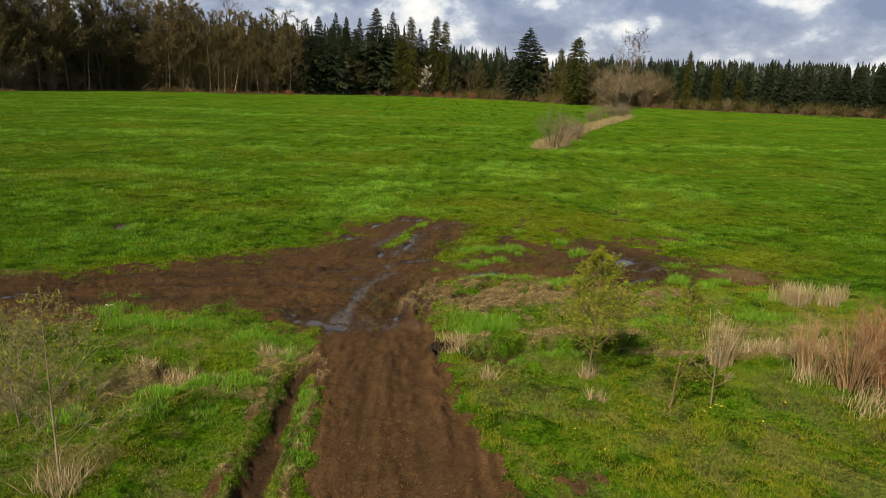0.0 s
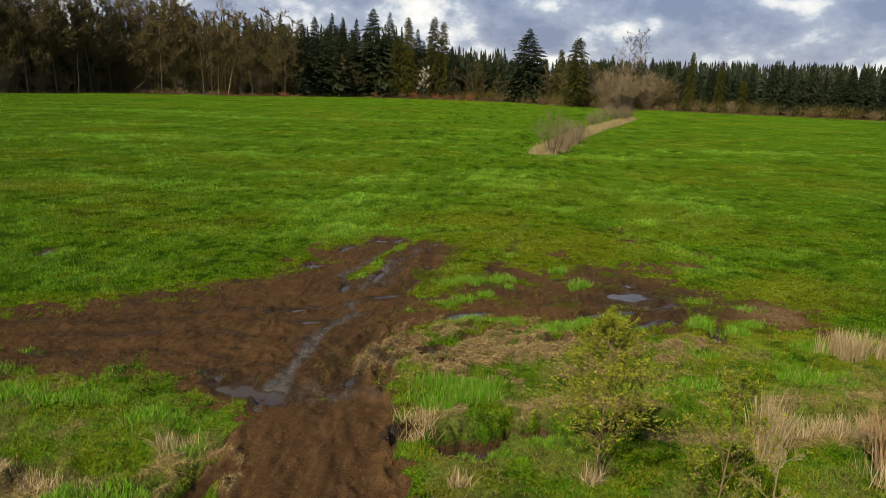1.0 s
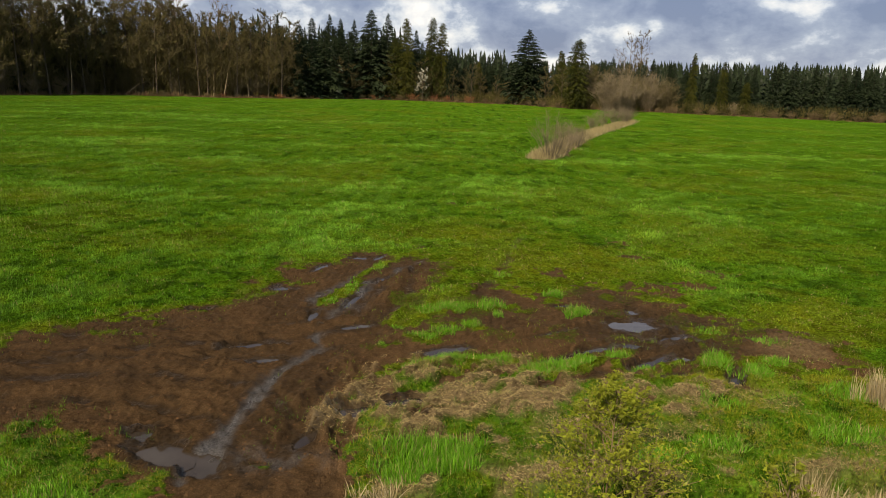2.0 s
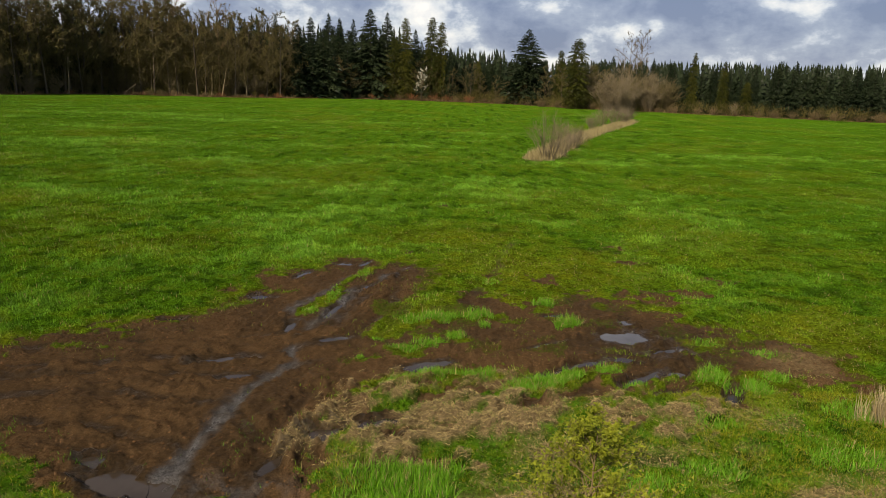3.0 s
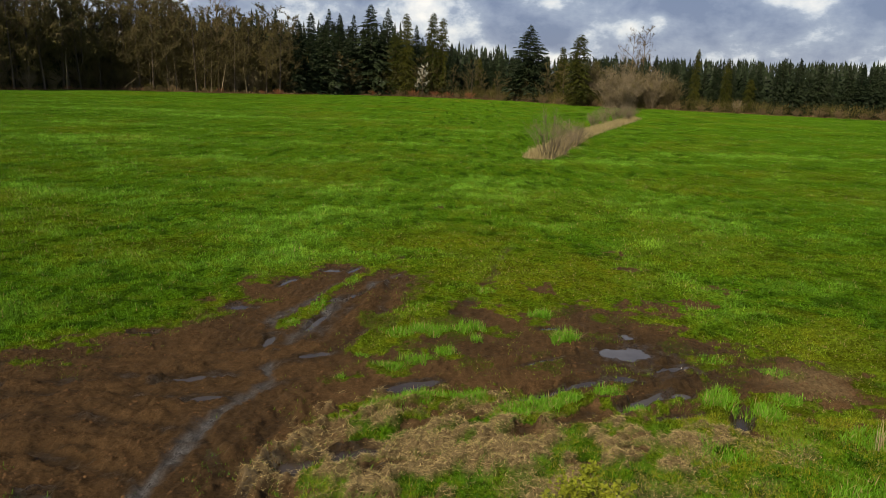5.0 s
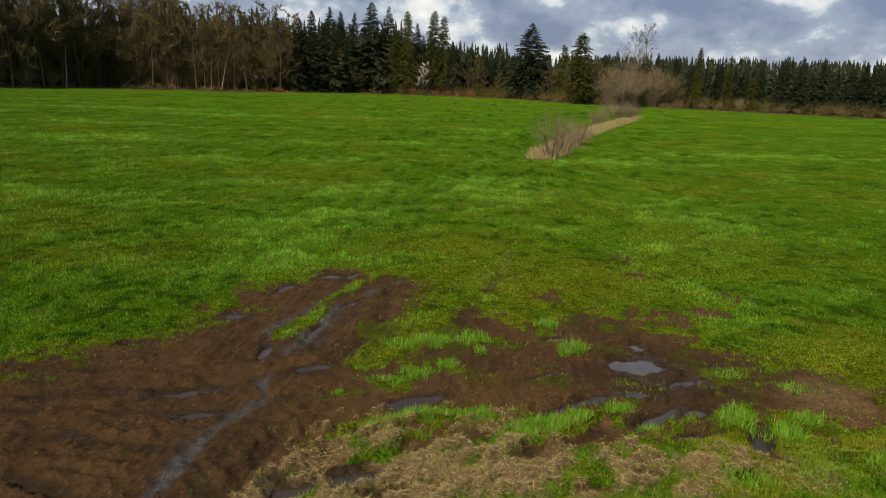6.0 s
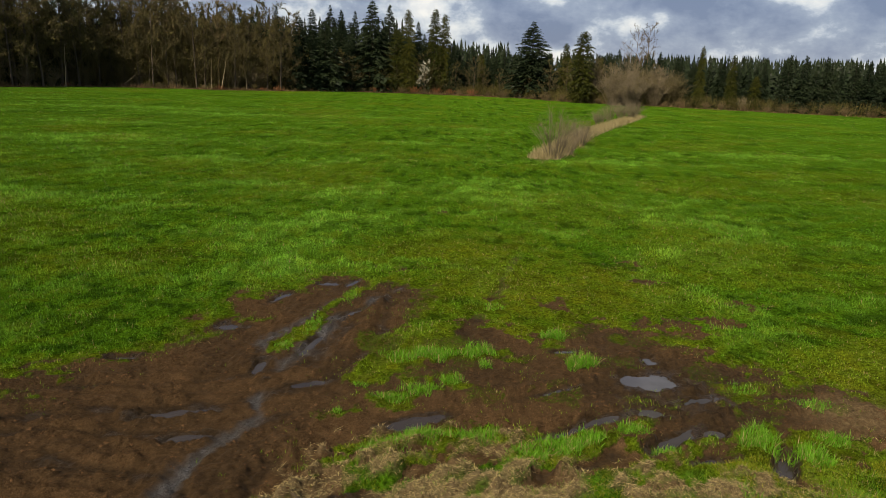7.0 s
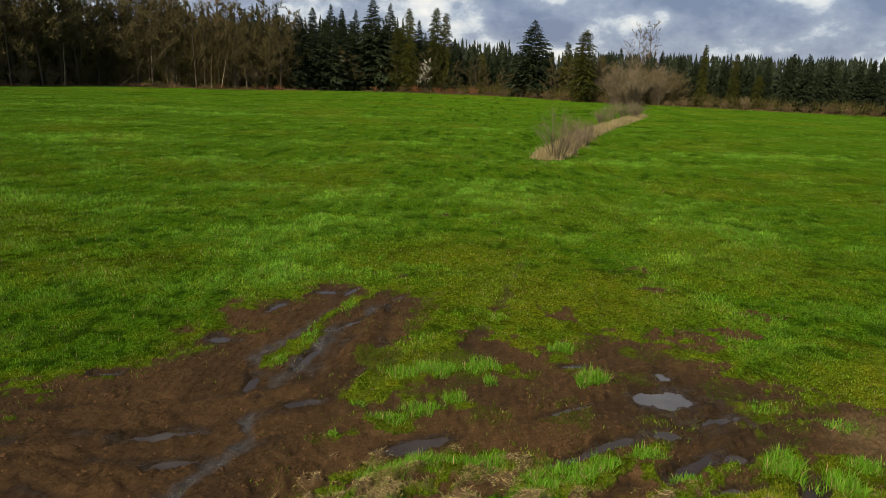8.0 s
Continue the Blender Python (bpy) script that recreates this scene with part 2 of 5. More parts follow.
# ---- the plan of the ground ----
TRACK = [(-1.7, -60), (-1.8, 4), (-1.95, 9.4), (-2.2, 10.9), (-2.4, 12.9), (-2.9, 14.6), (-3.4, 17.3), (-0.2, 17.3),
         (0.2, 14.3), (0.5, 12.7), (0.9, 11.3), (1.3, 9.6), (1.6, 4), (1.7, -60)]
MUD_WEST = [(-40, 12), (-11.2, 16.2), (-9.9, 17.0), (-9.0, 17.4), (-7.0, 17.6), (-5.5, 17.0), (-3.6, 16.2), (-0.2, 16.2),
            (0.2, 17.2), (-0.3, 18.5), (-0.3, 20.3), (0.4, 21.2), (1.6, 22.2), (0.6, 23.2), (0.0, 24.6), (0.2, 26.4), (0.6, 27.4), (1.5, 29.2), (1.2, 31.0),
            (0.4, 32.0), (-0.6, 31.6), (-1.9, 31.3), (-3.1, 30.2), (-3.4, 29.4), (-3.8, 27.8), (-4.3, 27.2), (-4.9, 25.8), (-5.7, 24.8),
            (-7.1, 24.0), (-9.0, 23.0), (-11.6, 21.4), (-12.6, 20.6), (-14.0, 19.2), (-42, 15)]
MUD_EAST = [(0.4, 21.2), (0.2, 23.4), (0.4, 24.8), (1.9, 27.0), (3.0, 28.4), (4.2, 27.6), (5.1, 28.4), (6.4, 28.6), (8.2, 27.8), (8.7, 26.2), (9.7, 25.5),
            (10.7, 24.4), (11.3, 23.5), (11.7, 22.4), (11.1, 21.5), (10.1, 21.2), (9.2, 22.0), (8.3, 21.0), (7.6, 21.2), (6.2, 21.1), (4.6, 21.6), (3.0, 21.9)]
STRAW = [(-0.7, 18.4), (-0.3, 20.3), (0.4, 21.1), (1.8, 22.0), (3.0, 22.0), (3.5, 21.2), (4.8, 21.0), (6.8, 20.9), (7.7, 20.2), (6.6, 19.4), (4.8, 19.2), (3.4, 18.6),
         (2.4, 18.5), (0.6, 17.7)]
STREAM = [(-1.95, 23.5), (-2.0, 23.1), (-1.75, 22.6), (-1.85, 22.1), (-2.15, 21.4), (-2.35, 20.8), (-2.45, 19.8), (-2.6, 18.9), (-2.65, 17.9), (-2.75, 17.1), (-2.9, 16.5)]
WASH = [(0.6, 31.3), (0.2, 30.3), (-0.5, 28.9), (-1.0, 28.2), (-1.3, 27.2), (-1.5, 25.9), (-1.75, 25.0), (-2.0, 24.1)]
WASH_LEFT = [(-1.4, 29.4), (-1.65, 28.3), (-2.1, 27.2), (-2.5, 26.4), (-2.6, 25.4), (-2.4, 24.6), (-2.05, 24.0)]
# strips and islands of grass left standing in the mud: line, half width, how dense
STRIPS = [
    ([(-2.1, 25.5), (-2.0, 26.5), (-1.6, 27.3), (-1.4, 28.7), (-1.0, 29.9), (-0.4, 31.1), (0.0, 32.2)], 0.26, 0.95), ([(-7.6, 22.7), (-6.8, 22.9), (-6.0, 22.7)], 0.22, 0.8),
    ([(0.2, 24.6), (0.7, 25.4), (1.7, 25.8), (2.8, 25.9), (3.5, 25.9)], 0.45, 0.9), ([(0.2, 26.4), (1.2, 26.5), (2.2, 26.7)], 0.5, 0.7), ([(0.8, 23.3), (1.4, 23.8), (2.1, 24.2)], 0.35, 0.8),
    ([(0.7, 21.4), (1.5, 21.8), (2.6, 21.9)], 0.28, 0.9), ([(3.5, 21.4), (4.2, 21.6), (4.8, 21.9)], 0.38, 0.9), ([(5.2, 22.2), (5.7, 22.5)], 0.35, 0.8), ([(8.4, 24.4), (9.0, 24.6)], 0.45, 0.7),
    ([(7.8, 21.6), (8.2, 22.4)], 0.4, 0.9), ([(8.6, 21.2), (8.9, 21.9), (9.5, 22.3)], 0.4, 0.9), ([(9.6, 23.8), (10.3, 23.6)], 0.35, 0.7), ([(6.9, 27.2), (8.0, 27.0)], 0.4, 0.5),
    ([(2.9, 29.4), (3.6, 28.6)], 0.35, 0.8), ([(4.6, 26.6), (5.0, 27.4)], 0.3, 0.8), ([(-5.2, 25.4), (-4.4, 25.7), (-3.8, 26.4)], 0.35, 0.45), ([(-9.8, 18.9), (-8.9, 19.0)], 0.2, 0.6),
    ([(-0.4, 22.6), (0.1, 22.8)], 0.16, 0.8), ([(5.9, 22.0), (6.3, 21.6)], 0.25, 0.7), ([(7.0, 22.2), (7.4, 22.6)], 0.16, 0.7), ([(8.1, 23.6), (8.4, 23.8)], 0.2, 0.6), ([(1.5, 30.6), (1.2, 28.4)], 0.4, 0.6),
]
# cracks and trodden edges in the dead grass: line, half width, depth
CRACKS = [([(0.4, 20.6), (1.1, 21.15), (1.9, 21.6)], 0.10, 0.14), ([(2.6, 20.05), (3.0, 20.15), (3.5, 20.1)], 0.09, 0.18), ([(-0.6, 18.7), (-0.1, 19.1), (0.4, 19.5)], 0.13, 0.14),
          ([(3.6, 23.7), (4.2, 24.05), (5.0, 24.5)], 0.11, 0.14), ([(5.3, 19.9), (5.7, 20.05), (6.1, 19.95)], 0.13, 0.12), ([(0.6, 19.0), (1.6, 19.5), (2.6, 19.5)], 0.09, 0.09),
          ([(1.0, 20.2), (2.2, 20.7), (3.2, 21.2)], 0.12, 0.10), ([(3.4, 20.7), (4.4, 21.0), (5.4, 21.8)], 0.14, 0.12), ([(0.2, 17.9), (1.2, 18.3), (2.2, 18.4)], 0.10, 0.10), ([(4.2, 19.4), (5.2, 19.5)], 0.10, 0.09)]
DITCH_EAST = [(-0.15, 15.75), (0.5, 15.5), (1.2, 15.8), (2.6, 16.1), (4.0, 16.4), (6.3, 16.5), (9.3, 17.0), (11.5, 17.3), (18, 18), (45, 20)]
DITCH_WEST = [(-3.9, 14.8), (-4.6, 14.4), (-5.9, 13.7), (-6.9, 13.0), (-8.0, 12.2), (-10, 11.3), (-16, 10), (-40, 8)]
RUT_WEST = [(-2.95, 7.0), (-2.95, 9.4), (-3.0, 10.8), (-3.1, 12.9), (-3.05, 14.3)]
# wheel ruts: line, half width, depth
RUTS = [
    ([(-30, 13.6), (-13, 17.2), (-9, 18.9), (-5, 19.3), (-3, 18.6), (-1.8, 16.5), (-1.4, 12), (-1.0, 4)], 0.24, 0.10),
    ([(-30, 15.2), (-13, 18.6), (-9, 20.2), (-5, 20.7), (-2.4, 20.2), (-0.7, 17), (-0.3, 12.5), (0.2, 4)], 0.24, 0.10),
    ([(-30, 16.2), (-13, 19.6), (-9, 21.5), (-5, 22.5), (-2.6, 22.9), (-0.6, 24.0), (0.2, 27), (0.3, 31)], 0.26, 0.11),
    ([(-13, 19.0), (-9.5, 20.9), (-5, 21.6), (-2.2, 21.7), (-0.1, 23.5), (0.9, 27.5)], 0.20, 0.07),
    ([(-9, 22.6), (-6, 23.4), (-3, 24.0), (-1.2, 25.2), (-0.5, 28.5)], 0.22, 0.08),
    ([(-1.6, 13), (-1.5, 17), (-1.2, 20), (-0.4, 23.4), (0.1, 27)], 0.20, 0.08),
    ([(-0.5, 10.0), (-0.62, 12.5), (-0.6, 14.2)], 0.12, 0.06),
    ([(0.3, 8.5), (-0.2, 12.2), (-0.5, 15), (-0.4, 18.6), (0.3, 21), (1.8, 22.6), (3.7, 23.7), (4.9, 24.4), (7.4, 25.4)], 0.19, 0.11),
    ([(0.0, 18.9), (1.0, 20.0), (2.6, 21.2), (4.3, 22.4), (5.7, 23.2), (8, 24.4), (11, 24.2)], 0.22, 0.13),
    ([(3.0, 20.1), (4.2, 20.6), (5.4, 21.4), (7.0, 22.6), (9.4, 23.6)], 0.22, 0.12),
    ([(2.4, 19.9), (3.4, 20.35), (4.4, 20.9)], 0.12, 0.16),
    ([(5.2, 20.3), (6.0, 20.5), (6.4, 20.4)], 0.22, 0.10),
    ([(6.3, 21.2), (7.4, 22.0), (9, 22.6)], 0.20, 0.10),
    ([(4.6, 35.8), (3.9, 32.4), (3.2, 29.6), (2.5, 27.4), (1.6, 24.6)], 0.24, 0.07),
    ([(8.6, 50.5), (6.4, 44.6), (5.0, 38)], 0.22, 0.05), ([(5.0, 57), (3.2, 48.3), (1.6, 43)], 0.22, 0.04),
]
# standing water: centre, half sizes, turn in degrees, level
PUDDLES = [
    (6.58, 24.7, 0.50, 0.42, 15, -0.06), (6.95, 25.95, 0.20, 0.26, 0, -0.05), (6.15, 23.3, 0.42, 0.22, -30, -0.08), (5.05, 22.8, 1.02, 0.17, 34, -0.10), (7.5, 23.9, 0.5, 0.15, 20, -0.07),
    (4.5, 24.15, 0.62, 0.10, 30, -0.09), (6.55, 22.25, 0.85, 0.19, 36, -0.10), (6.9, 21.45, 0.42, 0.20, 15, -0.11), (7.3, 22.5, 0.24, 0.18, 20, -0.09),
    (8.15, 21.35, 0.17, 0.48, -28, -0.12), (1.45, 22.55, 0.62, 0.17, 28, -0.09), (0.30, 19.50, 0.80, 0.30, 24, -0.07), (-2.75, 16.95, 0.40, 0.45, 5, -0.12),
    (-3.65, 17.4, 0.62, 0.34, -32, -0.11), (-1.15, 18.1, 0.12, 0.42, -28, -0.11), (-3.45, 22.45, 0.70, 0.15, 16, -0.10), (-2.85, 21.6, 0.42, 0.13, 18, -0.10), (-4.2, 18.0, 0.30, 0.26, 10, -0.10),
    (-3.75, 27.1, 0.40, 0.28, 10, -0.05), (-5.6, 24.9, 0.36, 0.18, 10, -0.06), (-2.35, 24.7, 0.16, 0.50, -6, -0.08), (-1.45, 26.0, 0.12, 0.75, -14, -0.07), (-1.1, 23.95, 0.40, 0.13, 20, -0.07),
    (-0.75, 28.5, 0.12, 0.75, -38, -0.06), (-12.2, 18.6, 0.7, 0.22, 18, -0.09), (-13.4, 27.6, 0.3, 0.4, 0, -0.05), (-1.9, 31.1, 0.30, 0.16, 10, -0.05), (-1.1, 31.3, 0.10, 0.35, -20, -0.05),
    (-3.0, 29.7, 0.14, 0.45, -20, -0.05), (4.9, 26.3, 0.3, 0.10, 10, -0.06), (0.15, 15.75, 0.22, 0.45, -38, -0.30),
]
# bare spots in the sward: centre, radius
BARE = [(8.9, 34.6, 0.55), (8.6, 32.5, 0.45), (5.5, 29.6, 0.45), (8.5, 28.4, 0.4), (7.2, 28.4, 0.5), (3.2, 29.9, 0.35), (2.8, 28.0, 0.4), (0.3, 32.9, 0.4), (2.4, 43.0, 0.3), (11.0, 30.5, 0.3), (9.8, 28.9, 0.3), (2.5, 10.0, 0.3), (-5.5, 12.5, 0.35)]
# brighter, taller patches of young grass: centre, half sizes
LUSH = [
    (-3.4, 33.0, 2.6, 1.8), (-5.3, 35.2, 2.6, 1.6), (-4.0, 39.5, 3.0, 2.2), (-16.8, 43.2, 3.4, 1.2), (-12.7, 41.8, 1.4, 0.7), (-20.7, 44.9, 2.0, 0.9), (-7.8, 59, 3.0, 1.8), (-15.3, 58.4, 3.6, 1.8),
    (-11.3, 72, 4, 1.8), (-30.3, 69.7, 8, 3.2), (-1.8, 75.4, 3.4, 1.6), (3.8, 83.5, 3.4, 1.6), (-3.6, 47.6, 3.2, 2.4), (7.1, 39.4, 1.4, 0.6), (10.7, 36.3, 1.6, 1.2), (14.3, 42, 2.6, 3.2),
    (5.3, 48.5, 3.4, 3.6), (12.7, 46, 2.6, 2.6), (3.1, 51.5, 2.4, 2.4), (15.9, 66, 7, 2.4), (-27, 105, 12, 2.4), (32, 75, 10, 2.5), (6, 95, 6, 1.8), (-45, 112, 14, 3), (45, 62, 9, 2), (-10, 110, 8, 2.2), (-36, 86, 8, 1.6), (-24, 62, 3, 1.2), (-9, 49, 3, 1.3),
]
# sparse, yellowed sward: centre, half sizes, strength
WORN = [(5.0, 31.0, 4.5, 3.5, 0.6), (2.2, 35.5, 3.5, 3.0, 0.5), (8, 45, 5, 5, 0.2), (-22, 41, 5, 2.6, 0.45), (12.5, 25.8, 2.5, 2.2, 0.6), (-10, 33, 3, 2, 0.3), (2.2, 26.3, 2.0, 1.6, 0.6)]


# where the wood begins
EDGE = [(-190, 120), (-140, 140), (-102, 158), (-88, 188), (-62, 195), (-46, 205), (-28, 226), (0, 225), (20, 221), (36, 200), (60, 193), (80, 181), (107, 171), (150, 158), (210, 140)]


def blob(x, y, cx, cy, ax, ay):
    return np.exp(-(((x - cx) / ax) ** 2 + ((y - cy) / ay) ** 2) ** 1.5)


def plan(x, y):
    """Height of the ground and what covers it, at places x, y (arrays)."""
    warp = fbm(x, y, 0.9, 4, 0.6, 1)
    edge = 0.22 * warp + 0.16 * fbm(x, y, 4.0, 3, 0.6, 2)
    west, east, road = inside(x, y, MUD_WEST), inside(x, y, MUD_EAST), inside(x, y, TRACK)
    worn_out = fbm(x, y, 1.1, 4, 0.6, 3)
    mud = np.maximum(step(west + edge * 2.4, -0.5, 0.9), step(road + edge * 0.8, -0.2, 0.2))
    mud = np.maximum(mud, step(east + edge * 2.6, -0.3, 0.7) * (0.5 + 0.5 * step(worn_out, -0.5, 0.0)))
    for cx, cy, r in BARE:
        mud = np.maximum(mud, step(1.2 * r - np.hypot((x - cx) * 0.7, y - cy) + edge * 1.8, 0, 0.45) * 0.75)
    isle = np.zeros(x.shape)
    for pts, half, dense in STRIPS:
        d, _ = line_distance(x, y, pts)
        isle = np.maximum(isle, dense * step(half + 0.9 * edge - d, -0.12, 0.25))
    mud = mud * (1 - 0.9 * isle)
    sd = inside(x, y, STRAW)
    straw = step(sd + edge * 2.2, -0.25, 0.3) * step(fbm(x * 0.8 + y * 0.6, y * 1.6 - x * 1.2, 1.3, 4, 0.6, 4), -0.6, 0.3) * (1 - 0.6 * isle)
    h = 0.03 * fbm(x, y, 0.25, 3, 0.5, 5) + 0.022 * fbm(x, y, 1.2, 4, 0.55, 6)
    far = step(np.hypot(x, y), 60, 260)
    h = h * (1 + far * 2)
    on_road = step(road, 0.1, 0.6)
    rough = fbm(x, y, 3.2, 5, 0.66, 7)
    lumps = 0.5 - np.abs(fbm(x, y, 3.4, 4, 0.66, 8))
    crumbs = np.abs(fbm(x, y, 5.5, 2, 0.7, 22))
    h = h + mud * (0.012 * rough + 0.012 * lumps + 0.046 * crumbs - 0.04) * (1 - 0.6 * on_road) + 0.030 * on_road * fbm(x * 1.0, y * 0.12, 3.2, 3, 0.6, 25) + straw * (0.07 + 0.05 * rough + 0.05 * crumbs)
    wet_shade = np.zeros(x.shape)
    calm = 1 - 0.8 * step(1.15 - line_distance(x, y, STREAM)[0], 0, 0.6)
    drained = 1 - 0.55 * step(x, -1.6, 0.0) * step(24.6 - y, 0, 1.5)
    firm = 1 - 0.75 * step(road, 0.0, 0.4) * (y < 16.3)
    for pts, a, wide, tight in ((RUTS[1][0], 0.062, 3.8, 3.3), (RUTS[8][0], 0.060, 3.0, 2.6), (RUTS[5][0], 0.022, 2.4, 2.8)):
        d, u = line_distance(x, y, pts)
        near = step(wide - d, 0, 0.6) * np.maximum(mud, 0.6 * straw) * (1 - 0.5 * on_road) * calm
        f = fbm(u * 9 + d * 0.15, d * tight, 1.0, 2, 0.5, 21) + 0.14 * edge
        groove = np.exp(-(f / 0.20) ** 2)
        fine = fbm(u * 45 + d * 0.4, d * 5.5, 1.0, 2, 0.6, 26)
        h = h + (0.55 * a * f - a * groove + 0.55 * a * fine) * near
        # groove bottoms: damp, with their crevice shade painted in the same mask
        wet_shade = np.maximum(wet_shade, near * firm * drained * np.maximum(0.9 * groove, 0.55 * step(-f, 0.3, 0.8)))
    wander, lugs = 0.10 * fbm(x, y, 1.7, 3, 0.5, 9) + 0.05 * rough, 1 + 0.2 * fbm(x, y, 5, 2, 0.5, 10)
    for pts, half, deep in RUTS:
        d, u = line_distance(x, y, pts)
        d = d + wander
        fade = step(u, 0, 0.06) * step(1 - u, 0, 0.06)
        g = np.exp(-(np.maximum(d, 0) / half) ** 2) * fade
        lip = np.exp(-((d - 1.6 * half) / (0.5 * half)) ** 2) * fade
        soft = np.minimum(1.0, 0.25 + mud + straw) * (1 - 0.45 * on_road) * calm
        h = h + (0.4 * deep * lip * (1 + 0.8 * rough) - 1.3 * deep * g * lugs * (0.5 + 0.5 * firm)) * soft
        mud = np.maximum(mud, 0.75 * step(g + 0.35 * warp, 0.40, 0.9) * (y < 37) * (1 - 0.45 * (y > 28.5)) * (1 - 0.7 * isle) * (y > 16))
        straw = straw * (1 - 0.6 * g)
        # rut bottoms: damp earth plus painted shade, as the relief shades little
        wet_shade = np.maximum(wet_shade, 0.9 * g * firm * drained)
    for pts, half, deep in CRACKS:
        d, u = line_distance(x, y, pts)
        d = d + 0.06 * rough + 0.3 * wander
        g = np.exp(-(np.maximum(d, 0) / half) ** 2) * step(u, 0, 0.1) * step(1 - u, 0, 0.1)
        h = h - deep * g + 0.5 * deep * np.exp(-((d - 2.0 * half) / half) ** 2)
        mud, wet_shade, straw = np.maximum(mud, step(g, 0.35, 0.7)), np.maximum(wet_shade, 0.9 * g), straw * (1 - step(g, 0.3, 0.7))
    h = np.where(h < -0.06, -0.06 + 0.35 * (h + 0.06), h)
    d, u = line_distance(x, y, RUT_WEST)
    half = 0.36 - 0.13 * u
    g = step(half + 0.02 + 0.35 * edge - d, 0, 0.16)
    bank = np.exp(-((d - half - 0.24) / 0.13) ** 2) * step(u, 0.0, 0.05)
    h = h - 0.24 * g * (1 - step(u, 0.88, 1.0)) + (0.08 + 0.04 * rough) * bank
    mud, wet_shade = np.maximum(mud, np.maximum(g, bank * step(edge, -0.15, 0.1))), np.maximum(wet_shade, 0.75 * g)
    straw = np.maximum(straw, 0.75 * bank * step(rough, -0.3, 0.3))
    d, u = line_distance(x, y, DITCH_EAST)
    dd = step(0.48 + 0.5 * edge + 0.2 * warp - d, 0, 0.4)
    h = h - 0.60 * dd * step(u, 0.0, 0.02)
    mud, wet_shade = np.maximum(mud, 0.9 * step(dd, 0.35, 0.8)), np.maximum(wet_shade, step(dd, 0.4, 0.9))
    bank = np.exp(-((d - 0.85) / 0.40) ** 2)
    straw = np.maximum(straw, 0.8 * bank * step(fbm(x, y, 1.3, 3, 0.5, 11), -0.45, 0.3) * (y > 15.6) * (x > 0.3))
    d, u = line_distance(x, y, DITCH_WEST)
    dd = step(0.9 + 0.5 * warp - d, 0, 0.8)
    h = h - 0.30 * dd
    straw = np.maximum(straw, 0.75 * np.exp(-((d - 0.3) / 0.5) ** 2) * step(fbm(x, y, 0.9, 3, 0.5, 12), -0.2, 0.35))
    lowland = (y < 21.0) & (y > -40) & (road < -0.3) & (west < 0)
    straw = np.maximum(straw, (0.30 + 0.2 * (x < -3)) * lowland * step(fbm(x, y, 0.8, 4, 0.6, 13), 0.1, 0.9) * (1 - mud))
    bunch = step(fbm(x, y, 1.9, 4, 0.62, 23), -0.2, 0.8) * lowland * (1 - mud)
    h = h + 0.07 * bunch
    for cx, cy, ax, ay, turn, level in PUDDLES:
        near = (np.abs(x - cx) < 3.2 * max(ax, ay)) & (np.abs(y - cy) < 3.2 * max(ax, ay))
        if not near.any():
            continue
        c, s = math.cos(radians(turn)), math.sin(radians(turn))
        px, py = (x[near] - cx) * c + (y[near] - cy) * s, -(x[near] - cx) * s + (y[near] - cy) * c
        q = 1 - np.hypot(px / ax, py / ay) + min(1.0, min(ax, ay) / 0.24) * (0.35 * warp[near] + 0.28 * rough[near] + 0.5 * edge[near])
        b, rim = step(q, -0.15, 0.35), step(q, -1.1, -0.5)
        hh = h[near]
        hh = hh * (1 - rim) + np.maximum(hh, level + 0.012 + 0.03 * np.abs(rough[near])) * rim
        h[near] = hh * (1 - b) + (level - 0.03 + 0.026 * rough[near]) * b
        mud[near], wet_shade[near] = np.maximum(mud[near], step(q, -0.5, 0.0)), np.maximum(wet_shade[near], step(q, -1.2, -0.1))
        straw[near] = straw[near] * (1 - b)
    d, u = line_distance(x, y, STREAM)
    gr = step(0.06 + 0.17 * step(u, 0.25, 0.85) + 0.07 * warp + 0.25 * edge - d, -0.08, 0.14) * (1 - 0.35 * step(rough, 0.0, 0.7))
    gr = np.maximum(gr, 0.55 * blob(x, y, -1.5, 17.25, 0.95, 0.42) * step(rough, -0.6, 0.2))
    h = h - 0.06 * gr
    wd, wu = line_distance(x, y, WASH)
    wl, wu = line_distance(x, y, WASH_LEFT)
    ws = np.maximum(step(0.30 + 0.5 * edge + 0.1 * warp - wd, -0.1, 0.3), step(0.20 + 0.5 * edge - wl, -0.1, 0.25)) * (1 - isle)
    wet_shade = np.maximum(np.maximum(wet_shade, ws), gr)
    wet_shade = np.maximum(wet_shade, 0.95 * blob(x, y, 7.4, 24.3, 3.4, 2.4))
    wet_shade = np.maximum(wet_shade, 0.55 * blob(x, y, 3.6, 25.2, 2.4, 1.5))
    wet_shade = np.maximum(wet_shade, 0.35 * on_road)
    straw = np.maximum(straw, 0.6 * blob(x, y, 10.7, 23.4, 1.2, 1.0) * step(worn_out, -0.4, 0.4))
    wet_shade = np.maximum(wet_shade, 0.6 * blob(x, y, -3.4, 22.0, 2.0, 1.3))
    wet_shade = np.maximum(wet_shade, 0.6 * blob(x, y, -3.9, 26.2, 1.9, 1.8))
    wet_shade = np.maximum(wet_shade, 0.7 * blob(x, y, -2.2, 18.6, 1.3, 1.6))
